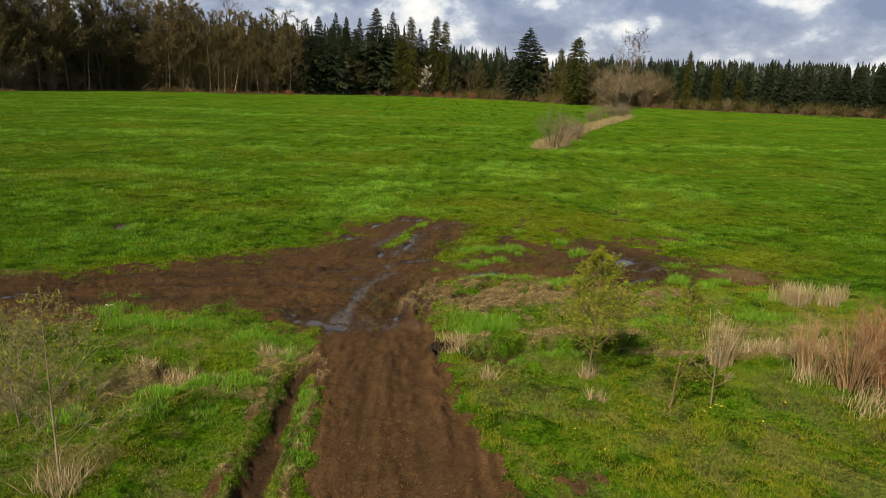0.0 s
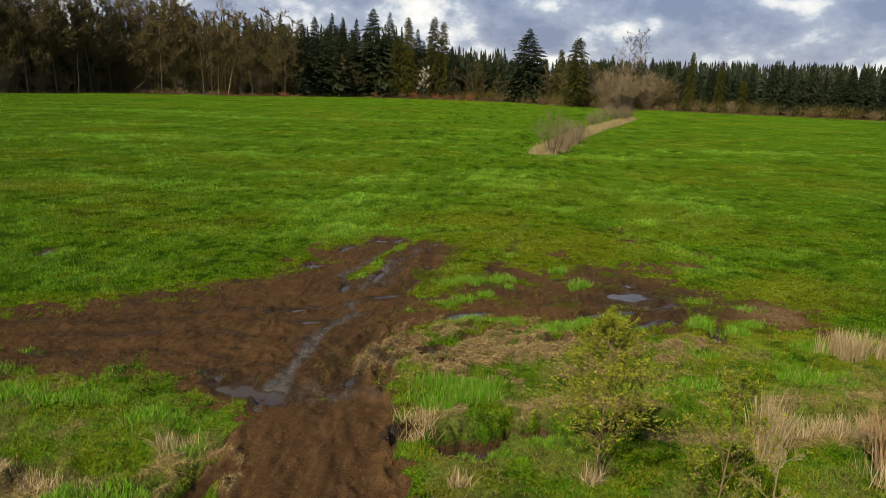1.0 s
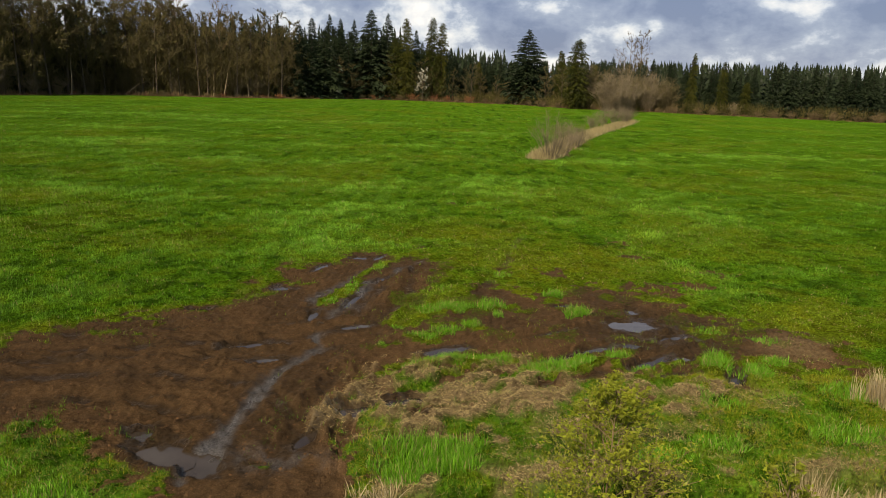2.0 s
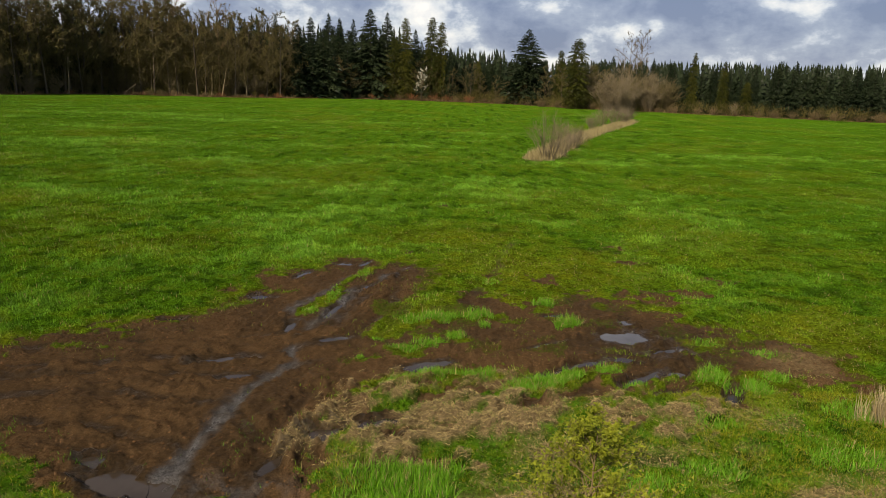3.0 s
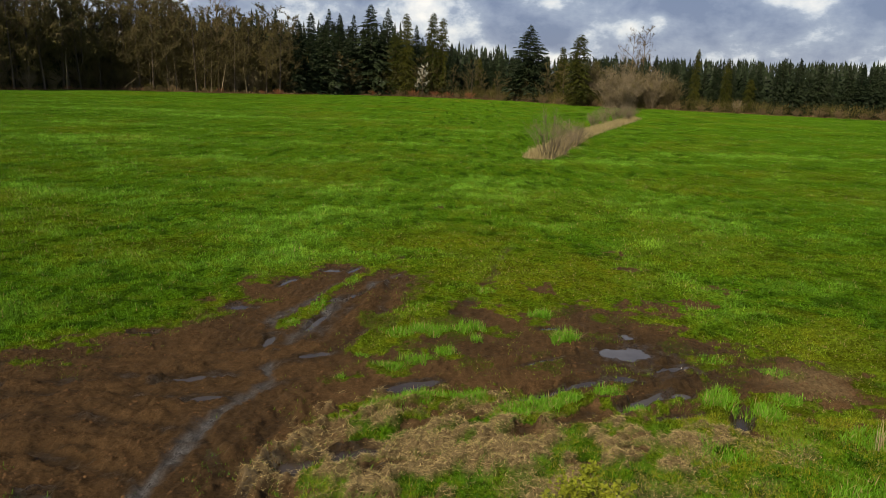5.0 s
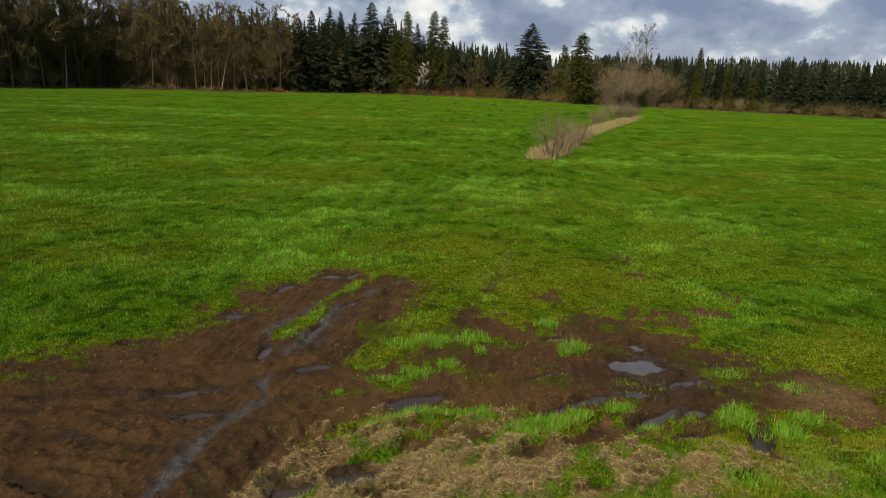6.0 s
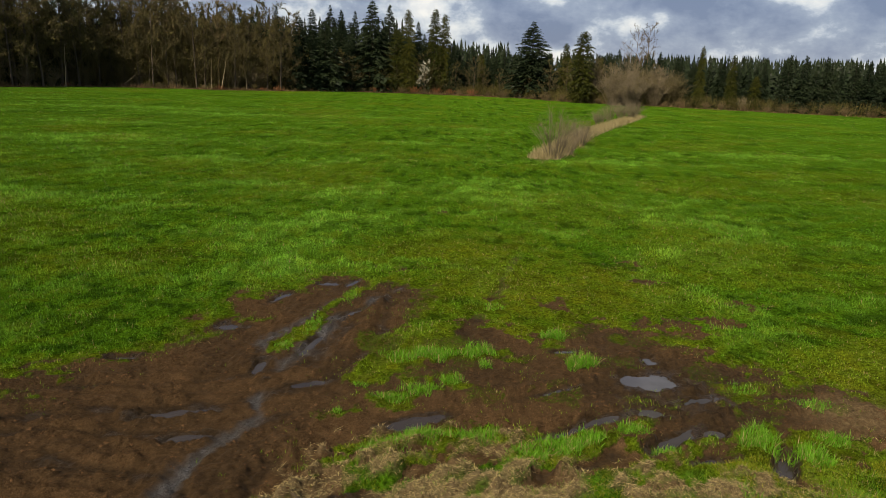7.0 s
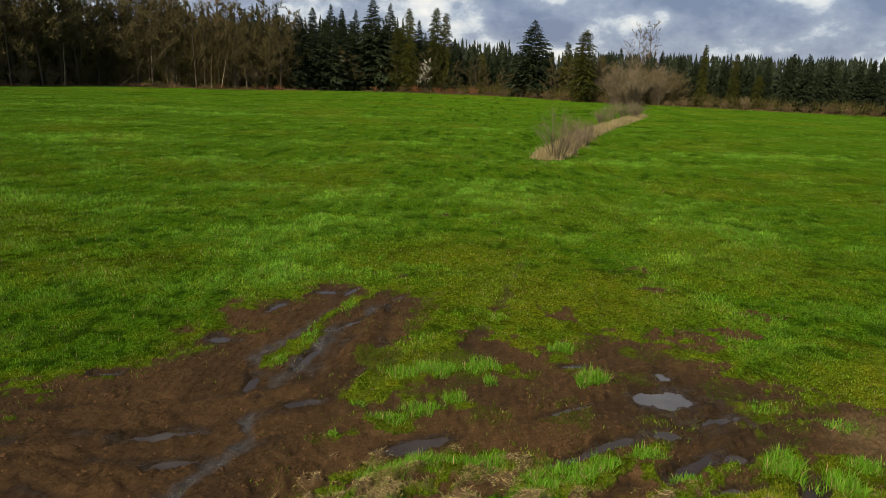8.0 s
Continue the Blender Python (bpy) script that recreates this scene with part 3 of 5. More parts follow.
    # damp churned mud beyond the track, darkened partly in place of lens vignetting
    wet_shade = np.maximum(wet_shade, (0.36 + 0.3 * step(fbm(x, y, 0.5, 3, 0.5, 14), -0.4, 0.5)) * drained * step(y, 16.8, 18.5)) * step(mud, 0.1, 0.6)
    grit = np.maximum(gr, 0.8 * ws * step(fbm(x, y, 1.2, 3, 0.5, 15), -0.5, 0.3)) * (mud > 0.05)
    lush = np.zeros(x.shape)
    for cx, cy, ax, ay in LUSH:
        near = (np.abs(x - cx) < 3.2 * ax) & (np.abs(y - cy) < 3.6 * ay)
        if near.any():
            w = warp[near]
            lush[near] = np.maximum(lush[near], blob(x[near] + 2.2 * w * ax / 4, y[near] + 0.8 * w * ay, cx, cy, ax, ay))
    lush = np.maximum(lush * (0.85 + 0.45 * worn_out), 0.45 * step(fbm(x, y, 0.55, 5, 0.66, 16), 0.15, 1.0))
    worn = np.zeros(x.shape)
    for cx, cy, ax, ay, w in WORN:
        worn = np.maximum(worn, w * blob(x + warp, y + warp, cx, cy, ax, ay))
    worn = np.maximum(worn, 0.25 * step(fbm(x, y, 0.11, 4, 0.55, 17), 0.4, 1.0))
    worn = np.maximum(worn, 0.45 * step(np.maximum(west, east) + 1.6 * edge, -1.2, 0.0) * (y > 20))
    h = h + (0.10 * lush + 0.05 * step(fbm(x, y, 2.4, 3, 0.6, 24), -0.3, 0.8) * (y > 20)) * (1 - mud)
    hedge, _ = line_distance(x, y, [(9.2, 66.5), (12, 72), (20, 99), (31, 130), (37, 140)])
    strip = 0.8 * step(0.9 - 0.004 * (y - 66) + 1.1 * warp - hedge, 0, 1.2) * (y > 64)
    straw = np.clip(np.maximum(straw, strip), 0, 1)
    mix = fbm(x, y, 2.1, 4, 0.6, 18)
    return dict(h=h, mud=np.clip(mud, 0, 1), straw=straw, wet_shade=np.clip(wet_shade, 0, 1), grit=np.clip(grit, 0, 1), lush=np.clip(lush, 0, 1), worn=np.clip(worn, 0, 1), mix=mix)


class Survey:
    """The plan worked out once on a grid whose lines spread with distance, and read from it in between."""

    def __init__(self, xs, ys, fan):
        self.xs, self.ys, self.fan = xs, ys, fan
        u, y = np.meshgrid(xs, ys)
        self.p = plan((u * y if fan else u).ravel(), y.ravel())
        self.p = {k: v.reshape(len(ys), len(xs)) for k, v in self.p.items()}

    def holds(self, x, y):
        u = x / y if self.fan else x
        return (u >= self.xs[0]) & (u <= self.xs[-1]) & (y >= self.ys[0]) & (y <= self.ys[-1])

    def read(self, x, y):
        u = x / y if self.fan else x
        gx, gy = np.interp(u, self.xs, np.arange(len(self.xs))), np.interp(y, self.ys, np.arange(len(self.ys)))
        i, j = np.minimum(gx.astype(int), len(self.xs) - 2), np.minimum(gy.astype(int), len(self.ys) - 2)
        fx, fy = gx - i, gy - j
        return {k: (v[j, i] * (1 - fx) + v[j, i + 1] * fx) * (1 - fy) + (v[j + 1, i] * (1 - fx) + v[j + 1, i + 1] * fx) * fy for k, v in self.p.items()}


NEAR = Survey(np.arange(-14.0, 13.5, 0.05), np.concatenate([np.arange(7.5, 20.0, 0.05), np.arange(20.0, 34.0, 0.06)]), False)
FAR = Survey(np.linspace(-1.0, 1.0, 520), np.exp(np.linspace(math.log(16.0), math.log(330.0), 430)), True)


def survey(x, y):
    """The plan at places x, y, read from the grids where they reach."""
    near = NEAR.holds(x, y)
    far = ~near & FAR.holds(x, np.maximum(y, 0.1))
    rest = ~near & ~far
    out = {k: np.zeros(x.shape) for k in NEAR.p}
    for chosen, source in ((near, NEAR.read), (far, FAR.read), (rest, plan)):
        if chosen.any():
            for k, v in source(x[chosen], y[chosen]).items():
                out[k][chosen] = v
    return out


GREEN, BRIGHT, YELLOW, DEEP, HAY = (np.array(c) for c in ((0.063, 0.158, 0.008), (0.116, 0.265, 0.022), (0.175, 0.180, 0.012), (0.030, 0.080, 0.005), (0.34, 0.26, 0.115)))


def sward(p, y):
    """Base colour of the grass."""
    n = len(p["mix"])
    f = lambda v: np.clip(v, 0, 1).reshape(n, 1)
    c = GREEN * (1 - f(step(-p["mix"], 0.1, 0.9))) + DEEP * f(step(-p["mix"], 0.1, 0.9))
    c = c * (1 - f(p["lush"])) + BRIGHT * f(p["lush"])
    w = f(0.7 * p["worn"] + 0.2 * step(p["mix"], 0.2, 0.8))
    c = c * (1 - w) + YELLOW * w
    return c


def height(x, y):
    return float(survey(np.array([float(x)]), np.array([float(y)]))["h"][0])


# ---- meshes ----
def mesh(name, verts, tris, material, tint=None, smooth=False):
    """A mesh of triangles from arrays."""
    verts, tris = np.asarray(verts, np.float32).reshape(-1, 3), np.asarray(tris, np.int32).reshape(-1, 3)
    me = bpy.data.meshes.new(name)
    me.vertices.add(len(verts))
    me.vertices.foreach_set("co", verts.ravel())
    me.loops.add(tris.size)
    me.loops.foreach_set("vertex_index", tris.ravel())
    me.polygons.add(len(tris))
    me.polygons.foreach_set("loop_start", np.arange(0, tris.size, 3, dtype=np.int32))
    if smooth:
        me.polygons.foreach_set("use_smooth", np.ones(len(tris), bool))
    if tint is not None:
        a = me.attributes.new("tint", "FLOAT_COLOR", "POINT")
        a.data.foreach_set("color", np.hstack([tint, np.ones((len(tint), 1))]).astype(np.float32).ravel())
    me.materials.append(material)
    me.update(calc_edges=True)
    return me


def part(name, me, parent, label=""):
    ob = new(name, me)
    ob.parent = parent
    return tagged(ob, label)


def thing(name, label, category, group=""):
    return tagged(new(name), label, category, group)


def build_ground():
    grow = lambda a, g, n: a * (g ** np.arange(1, n + 1)).cumsum()
    dx = 0.05
    x = np.arange(-12.0, 12.2, dx)
    gx = grow(dx, 1.09, 88)
    x = np.concatenate([x[0] - gx[::-1], x, x[-1] + gx])
    y = [8.4]
    while y[-1] < 34:
        y.append(y[-1] + 0.046 + 0.006 * max(0.0, y[-1] - 18))
    y = np.concatenate([8.4 - grow(0.06, 1.25, 32)[::-1], y, y[-1] + grow(0.14, 1.05, 122)])
    X, Y = np.meshgrid(x, y)
    p = survey(X.ravel(), Y.ravel())
    nx, ny = len(x), len(y)
    i = (np.arange(ny - 1)[:, None] * nx + np.arange(nx - 1)[None]).ravel()
    tris = np.concatenate([np.stack([i, i + 1, i + nx + 1], 1), np.stack([i, i + nx + 1, i + nx], 1)])
    me = mesh("ground", np.stack([X.ravel(), Y.ravel(), p["h"]], 1), tris, M_GROUND, smooth=True)
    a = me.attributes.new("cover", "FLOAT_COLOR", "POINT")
    a.data.foreach_set("color", np.stack([p["mud"], p["straw"], p["wet_shade"], p["grit"]], 1).astype(np.float32).ravel())
    a = me.attributes.new("turf", "FLOAT_COLOR", "POINT")
    a.data.foreach_set("color", np.hstack([sward(p, Y.ravel()), np.ones((X.size, 1))]).astype(np.float32).ravel())
    tagged(new("ground", me), "green pasture with churned brown mud, tracks and worn turf", "ground", kind="structure")


build_ground()


def build_water():
    rng = random.Random(3)

    def sheet(name, pts, z, label, mat):
        n = len(pts)
        v = [(sum(p[0] for p in pts) / n, sum(p[1] for p in pts) / n, z)] + [(px, py, z) for px, py in pts]
        me = mesh(name, v, [(0, 1 + k, 1 + (k + 1) % n) for k in range(n)], mat)
        return tagged(new(name, me), label, "puddle", "puddles", "structure")

    for cx, cy, ax, ay, turn, level in PUDDLES:
        c, s = math.cos(radians(turn)), math.sin(radians(turn))
        ring = []
        for k in range(24):
            a, r = k * math.tau / 24, rng.uniform(1.3, 1.4)
            px, py = ax * r * math.cos(a), ay * r * math.sin(a)
            ring.append((cx + px * c - py * s, cy + px * s + py * c))
        # the main puddles get the reflection painted into their colour
        pale = abs(cx - 6.6) < 0.4 and cy > 24
        sheet("puddle", ring, level, "pale silty puddle mirroring the clouds" if pale else "shallow brown puddle standing in churned mud", M_SKY_TINT if pale else M_WATER)

    def ribbon(line, half, z, label):
        left, right = [], []
        for k, (px, py) in enumerate(line):
            qx, qy = line[min(k + 1, len(line) - 1)]
            ox, oy = line[max(k - 1, 0)]
            d = Vector((qx - ox, qy - oy)).normalized()
            left.append((px - d.y * half, py + d.x * half))
            right.append((px + d.y * half, py - d.x * half))
        n = len(line)
        v = [(*q, z) for q in left + right]
        t = [f for k in range(n - 1) for f in ((k, n + k, n + k + 1), (k, n + k + 1, k + 1))]
        tagged(new("ditch_water", mesh("ditch_water", v, t, M_WATER)), label, "water", "", "structure")

    ribbon(DITCH_EAST, 0.6, -0.585, "dark still water at the bottom of a ditch")
    ribbon(RUT_WEST, 0.36, -0.338, "dark water lying in a deep wheel rut")


build_water()


# ---- grass ----
def blades(roots, length, width, lean, tint, seed, bend=0.0):
    """One triangle a blade (two with a bend): verts, tris, colours."""
    r = np.random.RandomState(seed)
    n = len(roots)
    a, f = r.rand(n) * math.tau, r.rand(n) * math.tau
    out = np.stack([np.cos(a), np.sin(a), np.zeros(n)], 1)
    side = np.stack([np.cos(f), np.sin(f), np.zeros(n)], 1) * (width / 2)[:, None]
    tip = roots + out * (length * np.sin(lean))[:, None] + np.array([0, 0, 1.0]) * (length * np.cos(lean))[:, None]
    if not bend:
        v = np.stack([roots - side, roots + side, tip], 1).reshape(-1, 3)
        t = np.arange(3 * n).reshape(-1, 3)
        return v, t, np.repeat(tint, 3, 0)
    mid = roots + (tip - roots) * 0.55 + np.array([0, 0, 1.0]) * (bend * length)[:, None]
    v = np.stack([roots - side, roots + side, mid - side * 0.8, mid + side * 0.8, tip], 1).reshape(-1, 3)
    b = 5 * np.arange(n)[:, None]
    t = np.concatenate([b + np.array([[0, 1, 3]]), b + np.array([[0, 3, 2]]), b + np.array([[2, 3, 4]])])
    return v, t, np.repeat(tint, 5, 0)


def field_grass():
    r = np.random.RandomState(11)
    n = 840000
    y = np.exp(r.rand(n) * (math.log(225) - math.log(17.3)) + math.log(17.3))
    x = 0.7 + (r.rand(n) * 2 - 1) * (0.66 * y + 1.0)
    k = (inside(x, y, MUD_WEST) < 2.2) & (r.rand(n) < 0.85 + 0.6 * fbm(x, y, 1.5, 3, 0.6, 33))
    x, y = x[k], y[k]
    n = len(x)
    p = survey(x, y)
    sprigs = 0.30 * step(fbm(x, y, 1.3, 3, 0.6, 36), 0.45, 1.0)
    keep = (r.rand(n) > (1.02 - sprigs) * step(p["mud"], 0.15, 0.95)) & (p["straw"] < 0.75) & (r.rand(n) > 0.35 * p["worn"])
    x, y = x[keep], y[keep]
    p = {k: v[keep] for k, v in p.items()}
    n = len(x)
    s = np.clip(y / 24, 0.8, 5)
    length = (0.05 + 0.07 * r.rand(n) + 0.10 * p["lush"]) * (1 - 0.35 * p["worn"]) * (0.8 + 0.2 * np.clip(s, 1, 3))
    length = length * (1 + 0.4 * step(0.5 - x / y, 0.55, 0.95))
    width = (0.010 + 0.009 * r.rand(n)) * s
    spread = np.clip(1.25 - y / 80, 0.35, 1)[:, None]
    mottle = 1 + 0.30 * np.clip(fbm(x, y, 0.8, 4, 0.7, 37), -1, 1)[:, None]
    tint = sward(p, y) * mottle * (0.95 + spread * (0.6 * r.rand(n, 1) - 0.3))
    hay = (r.rand(n) < 0.02 + 0.18 * p["worn"] + 0.5 * p["straw"])[:, None]
    tint = np.where(hay, HAY * 0.7, tint)
    v, t, c = blades(np.stack([x, y, p["h"] - 0.01], 1), length, width, 0.15 + 0.85 * r.rand(n) + 0.25 * step(y, 30, 60), tint, 12)
    tagged(new("field_grass", mesh("field_grass", v, t, M_BLADE, c)), "short green pasture grass with brighter patches", "grass", kind="stuff")


def verge_grass():
    r = np.random.RandomState(21)
    n = 1250000
    x, y = -15 + 32 * r.rand(n), 8.3 + 13.7 * r.rand(n)
    k = (np.abs(x - 0.2) < 0.66 * y + 2.2) & (inside(x, y, TRACK) < 0.3) & ((y < 18.2) | (x > -1))
    x, y = x[k], y[k]
    n = len(x)
    p = survey(x, y)
    keep = (r.rand(n) < 0.75 + 0.6 * fbm(x, y, 2.0, 3, 0.6, 34)) & (p["mud"] < 0.2 + 0.5 * r.rand(n)) & ((y < 18.2) | (inside(x, y, STRAW) > -0.6) | ((x > 6) & (y < 21.5)))
    x, y = x[keep], y[keep]
    p = {k: v[keep] for k, v in p.items()}
    n = len(x)
    dry = (r.rand(n) < 0.16 + 0.16 * (x < -2.5) + 0.75 * p["straw"])
    clump = fbm(x, y, 1.4, 4, 0.62, 31)
    length = 0.04 + 0.05 * r.rand(n) + 0.07 * np.clip(clump, 0, 1) * (~dry)
    width = 0.005 + 0.006 * r.rand(n)
    g = step(clump, -0.1, 1.0)[:, None]
    green = sward(p, y) * 0.9 * (1 - 0.45 * g) + BRIGHT * 0.85 * 0.45 * g
    olive = step(fbm(x, y, 0.6, 4, 0.6, 35), -0.7, 0.6)
    yel = (r.rand(n) < 0.22 + 0.62 * olive)[:, None]
    green = np.where(yel, YELLOW * 0.9, green)
    tint = np.where(dry[:, None], HAY * (0.45 + 0.6 * r.rand(n, 1)), green * (0.7 + 0.7 * r.rand(n, 1)))
    lean = np.where(dry, 0.6 + 0.9 * r.rand(n), 0.2 + 1.0 * r.rand(n))
    v, t, c = blades(np.stack([x, y, p["h"] - 0.01], 1), length * np.where(dry, 0.95, 1), width, lean, tint, 22)
    tagged(new("verge_grass", mesh("verge_grass", v, t, M_BLADE, c)), "rough tangled grass, green mixed with dry straw", "grass", kind="stuff")


def hay_litter():
    """Flattened dead stalks, and the dry strip under the far bushes."""
    r = np.random.RandomState(41)
    n = 620000
    x, y = -9.0 + 20.0 * r.rand(n), 9.0 + 13.4 * r.rand(n)
    p = survey(x, y)
    k = (r.rand(n) < p["straw"] * 1.1) & ((p["straw"] > 0.5) | (y > 17.5))
    x, y, h = x[k], y[k], p["h"][k]
    n = len(x)
    tint = HAY * (0.5 + 0.75 * r.rand(n, 1)) * np.where(r.rand(n, 1) < 0.35, 0.4, 1.1)
    v, t, c = blades(np.stack([x, y, h + 0.01], 1), 0.05 + 0.10 * r.rand(n), 0.006 + 0.007 * r.rand(n), 1.35 + 0.22 * r.rand(n), tint, 42)
    tagged(new("straw_litter", mesh("straw_litter", v, t, M_DRY, c)), "flattened pale dead grass trodden into mud", "straw", kind="stuff")
    n = 30000
    x = -130 + 270 * r.rand(n)
    x = x[(x < 15) | (r.rand(n) < 0.2)]
    n = len(x)
    y = np.interp(x, [p[0] for p in EDGE], [p[1] for p in EDGE]) - 0.8 + 2.6 * r.rand(n)
    p = survey(x, y)
    tint = np.where(r.rand(n, 1) < 0.3, HAY * 0.75, np.array((0.115, 0.062, 0.034))) * (0.6 + 0.6 * r.rand(n, 1))
    v, t, c = blades(np.stack([x, y, p["h"]], 1), 0.3 + 0.9 * r.rand(n) ** 2 * (1 + 0.7 * fbm(x, y * 0, 0.2, 3, 0.6, 45)), 0.10 + 0.14 * r.rand(n), 0.3 + 1.1 * r.rand(n), tint, 44)
    tagged(new("wood_edge_grass", mesh("wood_edge_grass", v, t, M_DRY, c)), "red-brown dead weeds along the foot of the wood", "dry grass", kind="stuff")
    n = 17000
    u = r.rand(n) ** 1.3
    x = np.interp(u, [0, 0.4, 1], [9.6, 17, 36]) + np.clip(0.6 * r.randn(n), -1.3, 1.3)
    y = np.interp(u, [0, 0.4, 1], [67, 91, 138]) + np.clip(0.8 * r.randn(n), -1.2, 1.4)
    p = survey(x, y)
    tint = HAY * np.array((0.95, 1.02, 1.1)) * (0.6 + 0.55 * r.rand(n, 1))
    v, t, c = blades(np.stack([x, y, p["h"]], 1), 0.3 + 0.5 * r.rand(n), 0.04 + 0.05 * r.rand(n), 0.1 + 0.8 * r.rand(n), tint, 43)
    tagged(new("dry_grass_strip", mesh("dry_grass_strip", v, t, M_DRY, c)), "strip of tall pale dry grass along a field drain", "dry grass", kind="stuff")


def mud_clods():
    r = np.random.RandomState(51)
    n = 130000
    x, y = -14 + 26 * r.rand(n), 8.5 + 24 * r.rand(n)
    p = survey(x, y)
    k = (p["mud"] > 0.6) & (p["wet_shade"] < 0.75) & (p["grit"] < 0.4) & (np.abs(x) < 0.66 * y + 2) & (r.rand(n) < 0.4 + 0.6 * (p["mix"] > 0))
    x, y, h = x[k], y[k], p["h"][k]
    n = len(x)
    s = 0.007 + 0.030 * r.rand(n) ** 5
    o = np.array([[1, 0, 0], [0, 1, 0], [-1, 0, 0], [0, -1, 0], [0, 0, 0.9]], float)
    v = o[None] * s[:, None, None] * (0.6 + 0.8 * r.rand(n, 5, 1)) + np.stack([x, y, h - s * 0.1], 1)[:, None]
    f = np.array([[0, 1, 4], [1, 2, 4], [2, 3, 4], [3, 0, 4]])
    t = (np.arange(n)[:, None, None] * 5 + f[None]).reshape(-1, 3)
    tagged(new("mud_clods", mesh("mud_clods", v.reshape(-1, 3), t, M_CLOD)), "loose brown clods and small stones on mud", "clods", kind="stuff")


field_grass()
verge_grass()
hay_litter()
mud_clods()


# ---- tussocks and reeds ----
def tussock(x, y, rx, ry, count, tall, name, label, group, mat=M_BLADE, colours=(BRIGHT, np.array((0.075, 0.200, 0.008))), dry=0.08, lean=1.0, wide=0.0105, seed=0):
    r = np.random.RandomState(1000 + seed)
    a, q = r.rand(count) * math.tau, np.sqrt(r.rand(count))
    lob = 1 + 0.25 * np.sin(3 * a + seed) + 0.15 * np.sin(5 * a + 2 * seed)
    dx, dy = rx * q * lob * np.cos(a), ry * q * lob * np.sin(a)
    h = survey(x + dx, y + dy)["h"]
    z = height(x, y)
    tint = np.where(r.rand(count, 1) < 0.5, colours[0], colours[1]) * (0.8 + 0.4 * r.rand(count, 1))
    tint = np.where(r.rand(count, 1) < dry, HAY * 0.85, tint)
    v, t, c = blades(np.stack([dx, dy, h - z - 0.02], 1), tall * (0.3 + 0.55 * r.rand(count)), wide * (0.7 + 0.6 * r.rand(count)), 0.05 + lean * r.rand(count), tint, 2000 + seed, bend=0.06)
    root = thing(name, label, "grass" if mat is M_BLADE else "reeds", group)
    tagged(part("foliage", mesh("blades", v, t, mat, c), root), kind="stuff")
    root.location = (x, y, z)
    return root


# place, half sizes, blades, height
TUFTS = [
    (0.95, 25.5, 0.5, 0.25, 420, 0.26), (1.75, 25.7, 0.6, 0.3, 620, 0.34), (2.75, 25.9, 0.4, 0.3, 420, 0.36), (5.2, 25.5, 0.34, 0.30, 480, 0.48), (4.8, 27.2, 0.32, 0.24, 330, 0.36), (0.85, 23.4, 0.4, 0.2, 260, 0.24),
    (1.4, 23.8, 0.4, 0.22, 300, 0.28), (2.1, 24.3, 0.3, 0.2, 220, 0.26), (2.9, 25.2, 0.16, 0.2, 110, 0.3), (0.85, 21.4, 0.5, 0.2, 320, 0.22), (1.5, 21.85, 0.4, 0.24, 420, 0.32), (2.55, 21.85, 0.5, 0.22, 420, 0.28),
    (3.6, 21.4, 0.35, 0.25, 300, 0.26), (4.25, 21.65, 0.5, 0.3, 560, 0.32), (4.75, 21.9, 0.25, 0.2, 220, 0.28), (5.6, 22.35, 0.3, 0.22, 240, 0.26), (6.1, 21.7, 0.26, 0.16, 150, 0.22),
    (8.0, 22.1, 0.34, 0.42, 520, 0.36), (8.75, 21.6, 0.36, 0.4, 460, 0.32), (9.5, 22.2, 0.32, 0.26, 260, 0.28), (9.9, 23.8, 0.4, 0.3, 200, 0.20), (8.7, 24.5, 0.4, 0.25, 180, 0.2), (-0.2, 22.7, 0.14, 0.12, 50, 0.2), (0.1, 24.0, 0.2, 0.12, 60, 0.16),
    (-9.0, 17.5, 0.5, 0.35, 520, 0.34), (-8.1, 16.7, 0.7, 0.40, 800, 0.34), (-7.0, 16.4, 0.5, 0.3, 420, 0.30), (-6.2, 16.5, 0.6, 0.35, 640, 0.28), (-4.6, 15.8, 0.6, 0.3, 620, 0.28), (-3.7, 14.9, 0.4, 0.35, 480, 0.30), (-9.0, 19.0, 0.16, 0.12, 60, 0.2),
    (-5.8, 12.9, 0.6, 0.45, 760, 0.34), (-5.0, 13.3, 0.45, 0.3, 420, 0.30), (-4.2, 13.3, 0.45, 0.5, 560, 0.26), (-7.0, 11.6, 0.5, 0.4, 480, 0.30), (-5.6, 11.9, 0.45, 0.4, 480, 0.28), (-4.5, 11.9, 0.3, 0.4, 280, 0.22), (-7.6, 10.0, 0.5, 0.4, 460, 0.28),
    (-2.65, 12.4, 0.18, 0.6, 420, 0.18), (-2.4, 10.6, 0.16, 0.8, 360, 0.15), (-1.6, 27.4, 0.2, 0.7, 260, 0.17), (-1.0, 29.8, 0.2, 0.9, 260, 0.15), (-2.0, 25.9, 0.22, 0.3, 160, 0.16),
    (1.3, 17.5, 0.85, 0.55, 2200, 0.42), (0.7, 16.9, 0.5, 0.4, 700, 0.36), (5.2, 17.6, 0.6, 0.3, 420, 0.30), (7.2, 19.9, 0.5, 0.3, 300, 0.24), (9.4, 18.8, 0.9, 0.45, 760, 0.32), (10.4, 20.6, 0.7, 0.45, 560, 0.30),
    (6.6, 18.3, 0.6, 0.3, 420, 0.28), (3.0, 15.4, 0.5, 0.2, 420, 0.26), (1.5, 15.0, 0.5, 0.16, 360, 0.22), (3.3, 29.3, 0.3, 0.25, 140, 0.18), (6.9, 39.3, 0.9, 0.3, 160, 0.3),
]
